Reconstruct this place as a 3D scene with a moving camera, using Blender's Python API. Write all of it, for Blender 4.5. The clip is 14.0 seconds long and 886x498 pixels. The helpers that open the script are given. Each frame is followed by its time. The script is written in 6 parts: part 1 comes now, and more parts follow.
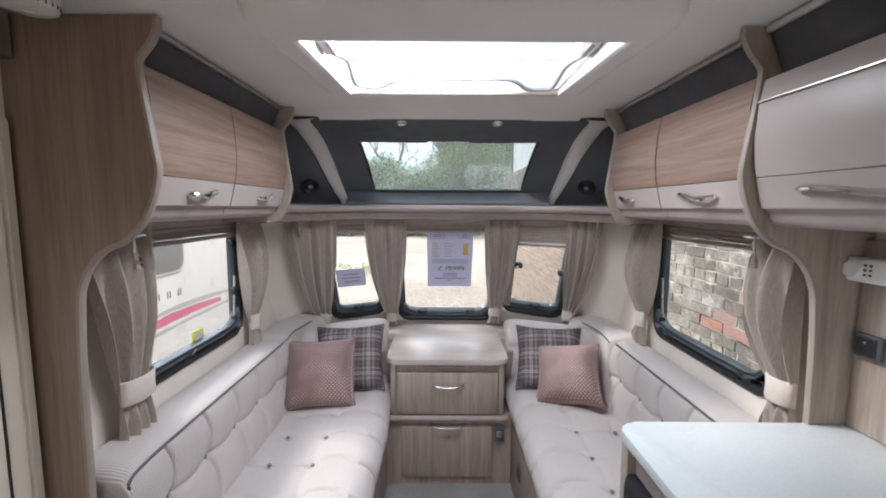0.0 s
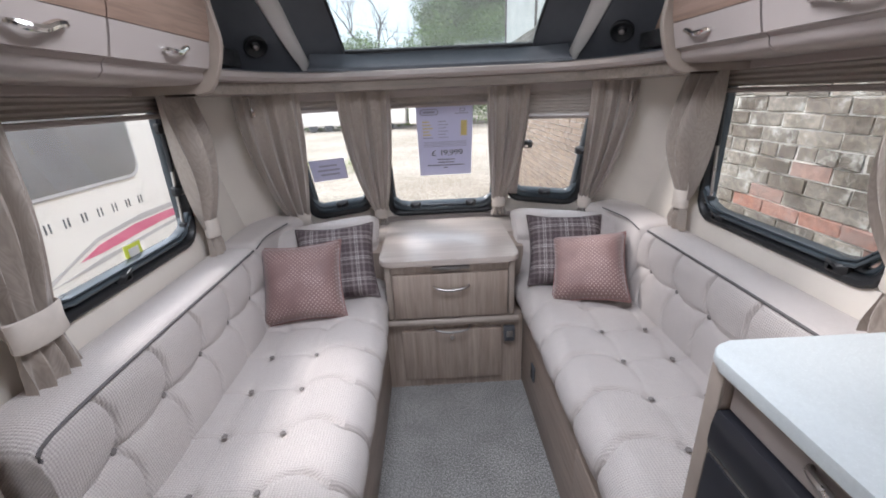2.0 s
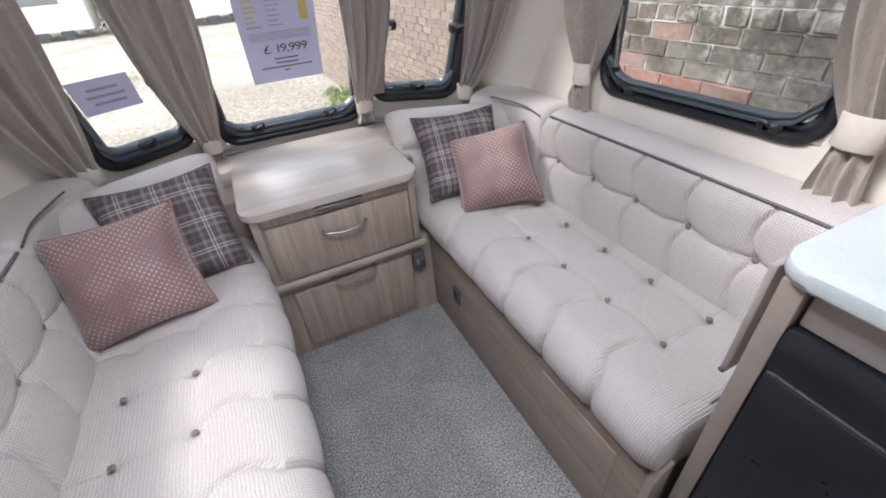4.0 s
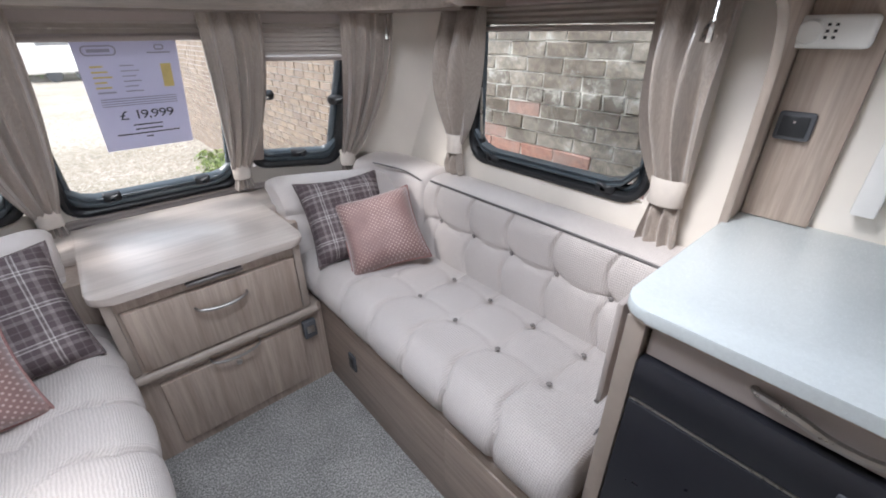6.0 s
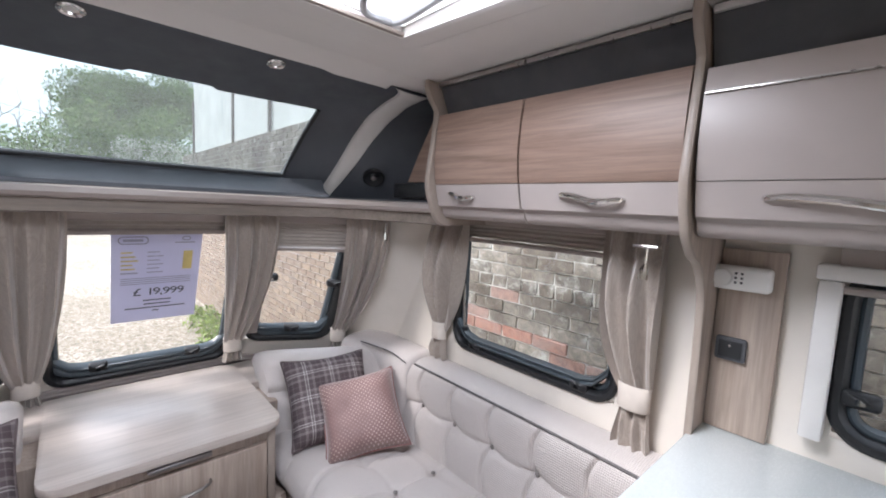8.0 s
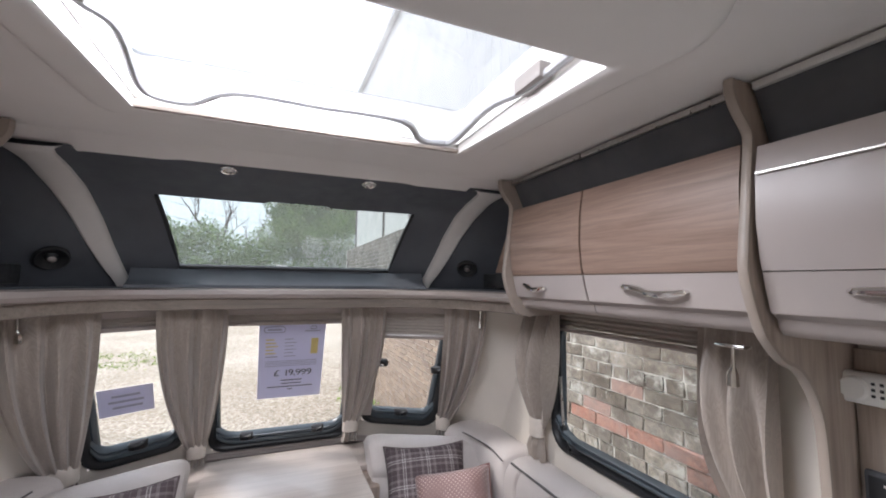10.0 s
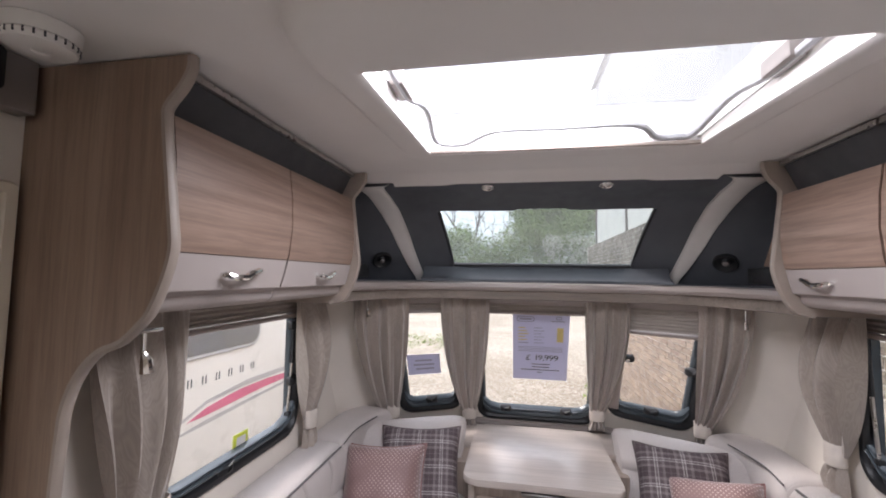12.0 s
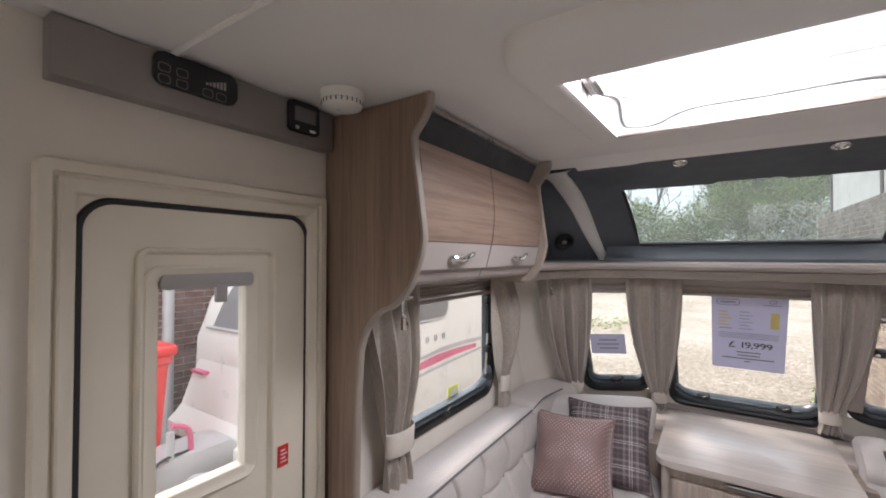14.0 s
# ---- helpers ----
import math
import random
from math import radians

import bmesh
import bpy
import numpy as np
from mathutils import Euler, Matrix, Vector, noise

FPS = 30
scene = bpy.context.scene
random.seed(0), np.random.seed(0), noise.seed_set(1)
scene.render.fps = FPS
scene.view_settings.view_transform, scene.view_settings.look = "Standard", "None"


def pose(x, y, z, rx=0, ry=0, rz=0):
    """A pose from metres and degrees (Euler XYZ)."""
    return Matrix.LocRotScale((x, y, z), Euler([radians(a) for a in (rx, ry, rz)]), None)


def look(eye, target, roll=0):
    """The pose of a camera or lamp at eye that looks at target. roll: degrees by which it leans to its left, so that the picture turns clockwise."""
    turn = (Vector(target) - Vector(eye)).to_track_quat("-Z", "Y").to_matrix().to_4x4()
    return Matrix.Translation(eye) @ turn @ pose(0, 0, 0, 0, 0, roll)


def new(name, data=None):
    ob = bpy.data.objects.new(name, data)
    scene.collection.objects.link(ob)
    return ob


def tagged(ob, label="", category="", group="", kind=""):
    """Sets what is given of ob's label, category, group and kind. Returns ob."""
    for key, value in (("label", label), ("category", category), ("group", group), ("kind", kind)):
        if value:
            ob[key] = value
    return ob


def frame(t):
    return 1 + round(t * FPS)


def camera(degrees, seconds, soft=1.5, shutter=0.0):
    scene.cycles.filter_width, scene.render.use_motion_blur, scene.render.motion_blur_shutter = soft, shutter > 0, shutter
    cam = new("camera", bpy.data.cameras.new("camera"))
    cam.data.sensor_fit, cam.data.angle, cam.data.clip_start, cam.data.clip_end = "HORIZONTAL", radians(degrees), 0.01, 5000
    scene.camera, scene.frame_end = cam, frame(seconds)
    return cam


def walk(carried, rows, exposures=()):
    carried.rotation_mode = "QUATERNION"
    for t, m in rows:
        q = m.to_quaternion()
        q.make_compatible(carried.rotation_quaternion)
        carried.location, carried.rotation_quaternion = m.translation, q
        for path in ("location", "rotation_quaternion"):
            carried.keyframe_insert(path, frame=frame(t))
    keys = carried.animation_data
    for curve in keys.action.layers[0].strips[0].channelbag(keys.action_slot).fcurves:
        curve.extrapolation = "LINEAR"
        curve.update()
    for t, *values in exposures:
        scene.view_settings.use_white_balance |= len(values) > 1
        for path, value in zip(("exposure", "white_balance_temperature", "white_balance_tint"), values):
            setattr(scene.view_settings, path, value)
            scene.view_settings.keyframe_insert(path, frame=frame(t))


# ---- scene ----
cam = camera(94.3, 14.0, 1.9)
PATH = [
    (0, (-0.031, 0.239, 1.561), (-0.027, 2.229, 1.359), 0.3),
    (0.5, (-0.059, 0.258, 1.548), (-0.055, 2.236, 1.266), -0.5),
    (1, (-0.06, 0.338, 1.523), (-0.07, 2.293, 1.106), -1.4),
    (1.5, (-0.084, 0.498, 1.507), (-0.079, 2.413, 0.929), -2.2),
    (2, (-0.059, 0.611, 1.458), (-0.026, 2.484, 0.757), -2.6),
    (4.5, (-0.212, 1.026, 1.405), (0.587, 2.417, 0.211), -4.5),
    (5, (-0.19, 1.015, 1.402), (0.742, 2.337, 0.226), -3.3),
    (5.5, (-0.183, 0.995, 1.4), (0.867, 2.307, 0.315), -1.8),
    (6, (-0.192, 0.984, 1.427), (0.966, 2.318, 0.49), -0.4),
    (6.5, (-0.209, 0.971, 1.459), (1.035, 2.341, 0.701), 1.0),
    (7, (-0.216, 0.954, 1.492), (1.082, 2.364, 0.919), 1.9),
    (7.5, (-0.227, 0.931, 1.527), (1.104, 2.377, 1.151), 2.5),
    (8, (-0.237, 0.923, 1.558), (1.104, 2.392, 1.355), 2.7),
    (10.5, (-0.035, 0.707, 1.609), (0.443, 2.64, 1.799), 0.5),
    (11, (-0.02, 0.663, 1.607), (0.151, 2.648, 1.782), 0.5),
    (11.5, (-0.049, 0.628, 1.601), (-0.159, 2.619, 1.757), 0.8),
    (12, (-0.101, 0.583, 1.597), (-0.461, 2.545, 1.73), 0.9),
    (12.5, (-0.148, 0.542, 1.595), (-0.739, 2.45, 1.696), 0.9),
    (13, (-0.163, 0.495, 1.592), (-0.946, 2.333, 1.674), 0.6),
    (13.5, (-0.155, 0.443, 1.588), (-1.104, 2.202, 1.656), 0.3),
    (14, (-0.117, 0.416, 1.597), (-1.217, 2.086, 1.631), 0.1),
]
walk(cam, [(t, look(eye, target, roll)) for t, eye, target, roll in PATH],
     exposures=[(0.0, 2.03, 6140, 14), (2.0, 1.97, 6120, 15), (4.5, 2.09, 6080, 14), (6.0, 2.11, 6060, 13), (8.0, 2.15, 6060, 15), (10.5, 1.82, 6290, 16), (12.0, 1.91, 6380, 19), (14.0, 1.92, 6470, 16)])

# ---- world and light ----
world = bpy.data.worlds.new("world")
scene.world = world
world.use_nodes = True
sky = world.node_tree.nodes.new("ShaderNodeTexSky")
sky.sky_type, sky.sun_disc = "NISHITA", False
sky.sun_elevation, sky.sun_rotation = radians(50), radians(284)
sky.air_density, sky.dust_density, sky.ozone_density = 1.0, 6.0, 1.0
mixc = world.node_tree.nodes.new("ShaderNodeMix")
mixc.data_type = "RGBA"
mixc.inputs[0].default_value = 0.75
mixc.inputs[7].default_value = (12.0, 12.6, 13.4, 1)
world.node_tree.links.new(sky.outputs[0], mixc.inputs[6])
bg = world.node_tree.nodes["Background"]
world.node_tree.links.new(mixc.outputs[2], bg.inputs[0])
bg.inputs[1].default_value = 0.105

sun = new("sun", bpy.data.lights.new("sun", "SUN"))
sun.data.energy, sun.data.angle, sun.data.color = 0.62, radians(12), (1, 0.95, 0.88)
sun.matrix_world = look((-8, 2, 9.8), (0, 0, 0))

# daylight through the rooflight
roof_lamp = new("rooflight_daylight", bpy.data.lights.new("rooflight_daylight", "AREA"))
roof_lamp.data.shape, roof_lamp.data.size, roof_lamp.data.size_y = "RECTANGLE", 0.55, 0.56
roof_lamp.data.spread = radians(168)
roof_lamp.data.energy, roof_lamp.data.color = 4.6, (0.94, 0.97, 1.0)
roof_lamp.matrix_world = look((-0.10, 1.49, 2.075), (-0.10, 1.49, 0), 0)


# ---- materials ----
def node_mat(name, rough=0.6, metal=0.0, spec=0.5):
    m = bpy.data.materials.new(name)
    m.use_nodes = True
    nt = m.node_tree
    b = nt.nodes["Principled BSDF"]
    b.inputs["Roughness"].default_value = rough
    b.inputs["Metallic"].default_value = metal
    b.inputs["Specular IOR Level"].default_value = spec
    return m, nt, b


def coords(nt, scale=(1, 1, 1), rot=(0, 0, 0)):
    tc = nt.nodes.new("ShaderNodeTexCoord")
    mp = nt.nodes.new("ShaderNodeMapping")
    mp.inputs["Scale"].default_value = scale
    mp.inputs["Rotation"].default_value = rot
    nt.links.new(tc.outputs["Object"], mp.inputs[0])
    return mp.outputs[0]


def tex_noise(nt, vec, scale, detail=4, rough=0.55, dist=0.0):
    n = nt.nodes.new("ShaderNodeTexNoise")
    n.inputs["Scale"].default_value = scale
    n.inputs["Detail"].default_value = detail
    n.inputs["Roughness"].default_value = rough
    n.inputs["Distortion"].default_value = dist
    nt.links.new(vec, n.inputs["Vector"])
    return n.outputs["Fac"]


def ramp(nt, fac, stops):
    r = nt.nodes.new("ShaderNodeValToRGB")
    els = r.color_ramp.elements
    while len(els) < len(stops):
        els.new(0.5)
    for e, (p, c) in zip(els, stops):
        e.position, e.color = p, (*c, 1)
    nt.links.new(fac, r.inputs[0])
    return r.outputs[0]


def blend(nt, a, b, fac, mode="MULTIPLY"):
    mx = nt.nodes.new("ShaderNodeMix")
    mx.data_type, mx.blend_type = "RGBA", mode
    if isinstance(fac, float):
        mx.inputs[0].default_value = fac
    else:
        nt.links.new(fac, mx.inputs[0])
    for sock, v in ((mx.inputs[6], a), (mx.inputs[7], b)):
        if isinstance(v, tuple):
            sock.default_value = (*v, 1)
        else:
            nt.links.new(v, sock)
    return mx.outputs[2]


def bump(nt, b, height, strength=0.2, dist=0.002):
    bp = nt.nodes.new("ShaderNodeBump")
    bp.inputs["Strength"].default_value = strength
    bp.inputs["Distance"].default_value = dist
    nt.links.new(height, bp.inputs["Height"])
    nt.links.new(bp.outputs[0], b.inputs["Normal"])


def shade(c, k):
    return tuple(min(1.0, v * k) for v in c)


def plain(name, c, rough=0.5, metal=0.0, scale=12, vary=0.08, grain=0.0, grain_scale=300, spec=0.5):
    m, nt, b = node_mat(name, rough, metal, spec)
    v = coords(nt)
    n = tex_noise(nt, v, scale, 5)
    nt.links.new(ramp(nt, n, [(0.3, shade(c, 1 - vary)), (0.7, shade(c, 1 + vary))]), b.inputs["Base Color"])
    rr = ramp(nt, tex_noise(nt, v, scale * 2.7, 3), [(0.3, (rough * 0.85,) * 3), (0.7, (min(1, rough * 1.15),) * 3)])
    nt.links.new(rr, b.inputs["Roughness"])
    if grain:
        bump(nt, b, tex_noise(nt, v, grain_scale, 2), grain, 0.001)
    return m


def wood(name, light, dark, axis, rough=0.42, fine=90.0, contrast=1.0):
    """Laminate with streaks that run along the axis x, y or z."""
    m, nt, b = node_mat(name, rough)
    s = {"x": (0.05, 1, 1), "y": (1, 0.05, 1), "z": (1, 1, 0.05)}[axis]
    v = coords(nt, s)
    broad = tex_noise(nt, v, 14, 4, 0.6, 1.2)
    thin = tex_noise(nt, v, fine, 6, 0.7, 0.4)
    mid = tuple((p + q) / 2 for p, q in zip(light, dark))
    c1 = ramp(nt, broad, [(0.30, dark), (0.5, mid), (0.72, light)])
    c2 = ramp(nt, thin, [(0.36, (0.66,) * 3), (0.58, (1.0,) * 3)])
    nt.links.new(blend(nt, c1, c2, 0.7 * contrast), b.inputs["Base Color"])
    bump(nt, b, thin, 0.08, 0.0005)
    return m


def weave(name, c, c2, pitch=0.011, rough=0.95, strength=0.6, stain=0.08):
    """Cloth: a diagonal basket weave of raised tufts, a finer fuzz and a broad unevenness."""
    m, nt, b = node_mat(name, rough, 0, 0.2)
    v = coords(nt)
    side = nt.nodes.new("ShaderNodeVectorMath")
    side.operation = "ABSOLUTE"
    nt.links.new(v, side.inputs[0])
    v = side.outputs[0]
    wob = nt.nodes.new("ShaderNodeTexNoise")
    wob.inputs["Scale"].default_value = 35
    nt.links.new(v, wob.inputs["Vector"])
    jig = nt.nodes.new("ShaderNodeVectorMath")
    jig.operation = "MULTIPLY_ADD"
    jig.inputs[1].default_value = (0.006, 0.006, 0.006)
    nt.links.new(wob.outputs["Color"], jig.inputs[0])
    nt.links.new(v, jig.inputs[2])
    waves = []
    for d in ((0.8, 1.0, 0.8), (-0.8, 1.0, -0.8)):
        dot = nt.nodes.new("ShaderNodeVectorMath")
        dot.operation = "DOT_PRODUCT"
        dot.inputs[1].default_value = [2 * math.pi * k / (pitch * 1.28) for k in d]
        nt.links.new(jig.outputs[0], dot.inputs[0])
        sn = nt.nodes.new("ShaderNodeMath")
        sn.operation = "SINE"
        nt.links.new(dot.outputs["Value"], sn.inputs[0])
        waves.append(sn.outputs[0])
    mul = nt.nodes.new("ShaderNodeMath")
    mul.operation = "MULTIPLY"
    nt.links.new(waves[0], mul.inputs[0])
    nt.links.new(waves[1], mul.inputs[1])
    h = nt.nodes.new("ShaderNodeMapRange")
    h.inputs["From Min"].default_value, h.inputs["From Max"].default_value = -0.7, 0.7
    nt.links.new(mul.outputs[0], h.inputs[0])
    col = ramp(nt, h.outputs[0], [(0.1, c2), (0.75, c)])
    fuzz = ramp(nt, tex_noise(nt, v, 420, 3, 0.7), [(0.32, (0.80, 0.78, 0.78)), (0.6, (1.03, 1.03, 1.03))])
    col = blend(nt, col, fuzz, 1.0)
    broad = ramp(nt, tex_noise(nt, v, 5, 4), [(0.3, (1 - stain,) * 3), (0.7, (1.0,) * 3)])
    nt.links.new(blend(nt, col, broad, 1.0), b.inputs["Base Color"])
    bump(nt, b, h.outputs[0], strength, 0.003)
    b.inputs["Sheen Weight"].default_value = 0.12
    return m


M_WALL = plain("cream_wallboard", (0.76, 0.705, 0.635), 0.55, scale=5, vary=0.04, grain=0.06, grain_scale=500)
M_CEIL = plain("ceiling_board", (0.83, 0.80, 0.775), 0.6, scale=4, vary=0.03, grain=0.05, grain_scale=600)
M_DOOR = plain("cream_door_moulding", (0.77, 0.70, 0.585), 0.42, scale=5, vary=0.04, grain=0.06, grain_scale=400)
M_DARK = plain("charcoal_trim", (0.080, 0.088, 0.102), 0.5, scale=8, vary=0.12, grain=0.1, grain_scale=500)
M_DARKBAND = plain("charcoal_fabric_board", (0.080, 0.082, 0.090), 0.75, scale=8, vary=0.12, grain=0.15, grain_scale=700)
M_BLACKSILL = plain("blue_grey_plastic", (0.062, 0.078, 0.09), 0.2, scale=8, vary=0.08)
M_RIB = plain("pale_grey_rib", (0.62, 0.60, 0.58), 0.5, scale=8, vary=0.05)
M_WOODY = wood("pale_walnut_along", (0.36, 0.25, 0.195), (0.21, 0.135, 0.10), "y", 0.42)
M_WOODZ = wood("grey_walnut_upright", (0.47, 0.385, 0.325), (0.32, 0.25, 0.205), "z", 0.45)
M_WOODX = wood("pale_ash_across", (0.60, 0.53, 0.48), (0.47, 0.405, 0.36), "x", 0.32, contrast=0.6)
M_WOODBROWN = wood("brown_walnut_upright", (0.32, 0.225, 0.165), (0.235, 0.155, 0.11), "z", 0.5)
M_EDGE = plain("taupe_edge_band", (0.33, 0.275, 0.235), 0.45, scale=20, vary=0.06)
M_GLOSS = plain("cashmere_gloss", (0.41, 0.36, 0.335), 0.34, scale=5, vary=0.03)
M_LIP = plain("taupe_laminate", (0.37, 0.32, 0.295), 0.4, scale=5, vary=0.05)
M_CHROME = plain("chrome", (0.75, 0.74, 0.72), 0.1, 1.0, scale=30, vary=0.04)
M_PEWTER = plain("dark_pewter", (0.30, 0.285, 0.275), 0.36, 1.0, scale=30, vary=0.06)
M_PLINTH = wood("grey_walnut_along", (0.45, 0.365, 0.31), (0.33, 0.26, 0.215), "y", 0.45)
M_VALANCE = plain("grey_taupe_panel", (0.27, 0.24, 0.225), 0.5, scale=6, vary=0.05, grain=0.05)
M_STEEL = plain("brushed_steel", (0.5, 0.48, 0.46), 0.3, 1.0, scale=30, vary=0.06)
M_SEAT = weave("oatmeal_chenille", (0.68, 0.632, 0.605), (0.54, 0.496, 0.47), 0.010, strength=0.55)
M_SEATTOP = weave("smooth_oatmeal_cloth", (0.67, 0.622, 0.596), (0.57, 0.527, 0.503), 0.007, strength=0.3)
M_PIPE = plain("grey_piping", (0.13, 0.12, 0.12), 0.8, scale=60, vary=0.1)
M_BUTTON = plain("grey_button_cloth", (0.22, 0.20, 0.19), 0.85, scale=60, vary=0.1)
M_BLACK = plain("black_rubber", (0.015, 0.016, 0.018), 0.45, scale=25, vary=0.15)
M_FRIDGE = plain("black_fridge_panel", (0.018, 0.019, 0.025), 0.32, scale=6, vary=0.1)
M_WHITE = plain("white_plastic", (0.78, 0.76, 0.73), 0.4, scale=15, vary=0.03)
M_TOP = plain("white_worktop", (0.60, 0.645, 0.65), 0.25, scale=160, vary=0.035)
M_BLIND = plain("pleated_blind", (0.40, 0.36, 0.32), 0.8, scale=20, vary=0.05)


def carpet_mat():
    m, nt, b = node_mat("grey_carpet", 0.95, 0, 0.1)
    v = coords(nt)
    f = tex_noise(nt, v, 170, 3, 0.8)
    c = ramp(nt, f, [(0.38, (0.13, 0.128, 0.126)), (0.5, (0.33, 0.325, 0.315)), (0.62, (0.70, 0.69, 0.67))])
    broad = ramp(nt, tex_noise(nt, v, 6, 4), [(0.35, (0.82,) * 3), (0.65, (1.0,) * 3)])
    nt.links.new(blend(nt, c, broad, 1.0), b.inputs["Base Color"])
    bump(nt, b, f, 0.9, 0.006)
    return m


def glass_mat(name, tint=(0.95, 0.97, 0.97), rough=0.0, haze=0.0):
    m, nt, b = node_mat(name, rough)
    out = nt.nodes["Material Output"]
    t = nt.nodes.new("ShaderNodeBsdfTransparent")
    t.inputs[0].default_value = (*tint, 1)
    g = nt.nodes.new("ShaderNodeBsdfGlossy")
    g.inputs["Roughness"].default_value = rough
    lw = nt.nodes.new("ShaderNodeLayerWeight")
    pw = nt.nodes.new("ShaderNodeMath")
    pw.operation = "POWER"
    pw.inputs[1].default_value = 4.0
    nt.links.new(lw.outputs["Facing"], pw.inputs[0])
    fr = nt.nodes.new("ShaderNodeMath")
    fr.operation = "MULTIPLY_ADD"
    fr.inputs[1].default_value, fr.inputs[2].default_value = 0.5, 0.04
    nt.links.new(pw.outputs[0], fr.inputs[0])
    mx = nt.nodes.new("ShaderNodeMixShader")
    nt.links.new(fr.outputs[0], mx.inputs[0])
    body = t.outputs[0]
    if haze:
        # scattered daylight mixed into the pane to imitate a hazy view
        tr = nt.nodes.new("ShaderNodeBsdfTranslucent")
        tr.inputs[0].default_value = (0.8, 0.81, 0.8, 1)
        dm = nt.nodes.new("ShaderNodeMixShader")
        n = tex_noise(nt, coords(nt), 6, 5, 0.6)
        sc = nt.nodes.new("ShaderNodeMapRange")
        sc.inputs["To Min"].default_value, sc.inputs["To Max"].default_value = haze * 0.6, haze * 1.4
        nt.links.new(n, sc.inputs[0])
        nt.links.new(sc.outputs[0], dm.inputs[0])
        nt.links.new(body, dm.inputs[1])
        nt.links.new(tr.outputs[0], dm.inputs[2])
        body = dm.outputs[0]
    nt.links.new(body, mx.inputs[1])
    nt.links.new(g.outputs[0], mx.inputs[2])
    nt.links.new(mx.outputs[0], out.inputs[0])
    return m


M_CARPET = carpet_mat()
M_GLASS = glass_mat("acrylic_glass", (0.72, 0.75, 0.745), 0.0, 0.03)
M_TINTED = glass_mat("tinted_acrylic_glass", (0.24, 0.275, 0.265), 0.0, 0.05)
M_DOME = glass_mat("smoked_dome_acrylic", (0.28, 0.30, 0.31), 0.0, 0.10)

# ---- mesh helpers ----
def finish(bm, name, material, smooth=True):
    bmesh.ops.remove_doubles(bm, verts=bm.verts, dist=1e-5)
    bmesh.ops.recalc_face_normals(bm, faces=bm.faces)
    me = bpy.data.meshes.new(name)
    bm.to_mesh(me)
    bm.free()
    me.materials.append(material)
    if smooth:
        me.shade_smooth()
        me.set_sharp_from_angle(angle=radians(38))
    return me


def part(name, bm, material, parent=None, label="", smooth=True):
    """Links a bmesh, in world metres, as one mesh object under a thing or a part."""
    ob = new(name, finish(bm, name, material, smooth))
    if parent is not None:
        ob.parent = parent
        if parent.parent is None and parent.data is None:
            ob.matrix_parent_inverse = Matrix.Translation(-parent.location)
    return tagged(ob, label)


def thing(name, base, label, category, group="", kind=""):
    ob = new(name)
    ob.location = base
    ob.empty_display_size = 0.05
    return tagged(ob, label, category, group, kind)


def structure(name, bm, material, label, category=""):
    return tagged(part(name, bm, material), label, category, "", "structure")


def add_box(bm, x0, x1, y0, y1, z0, z1, bevel=0.0, seg=2):
    r = bmesh.ops.create_cube(bm, size=1)
    for v in r["verts"]:
        v.co = Vector(((x0 + x1) / 2 + v.co.x * (x1 - x0), (y0 + y1) / 2 + v.co.y * (y1 - y0), (z0 + z1) / 2 + v.co.z * (z1 - z0)))
    if bevel:
        es = list({e for v in r["verts"] for e in v.link_edges})
        bmesh.ops.bevel(bm, geom=es, offset=bevel, segments=seg, affect="EDGES", profile=0.5)
    return bm


def box(x0, x1, y0, y1, z0, z1, bevel=0.0, seg=2):
    return add_box(bmesh.new(), x0, x1, y0, y1, z0, z1, bevel, seg)


def add_grid(bm, pts, close_u=False, close_v=False):
    """pts[i][j]: rows of points, joined into quads."""
    vs = [[bm.verts.new(p) for p in row] for row in pts]
    nu, nv = len(vs), len(vs[0])
    for i in range(nu if close_u else nu - 1):
        for j in range(nv if close_v else nv - 1):
            a, b2, c, d = vs[i][j], vs[(i + 1) % nu][j], vs[(i + 1) % nu][(j + 1) % nv], vs[i][(j + 1) % nv]
            try:
                bm.faces.new((a, b2, c, d))
            except ValueError:
                pass
    return vs


def cap_loop(bm, loop):
    try:
        bm.faces.new(loop)
    except ValueError:
        pass


def prism(profile, axis, a0, a1, bevel=0.0):
    """A closed 2D outline swept along an axis. Outline points: (x, z) for y, (y, z) for x, (x, y) for z."""
    bm = bmesh.new()
    def at(p, a):
        return {"y": (p[0], a, p[1]), "x": (a, p[0], p[1]), "z": (p[0], p[1], a)}[axis]
    lo = [bm.verts.new(at(p, a0)) for p in profile]
    hi = [bm.verts.new(at(p, a1)) for p in profile]
    n = len(profile)
    bm.faces.new(lo)
    bm.faces.new(hi)
    for i in range(n):
        bm.faces.new((lo[i], lo[(i + 1) % n], hi[(i + 1) % n], hi[i]))
    if bevel:
        es = [e for e in bm.edges if (e.verts[0] in lo) == (e.verts[1] in lo)]
        bmesh.ops.bevel(bm, geom=es, offset=bevel, segments=2, affect="EDGES", profile=0.5)
    return bm


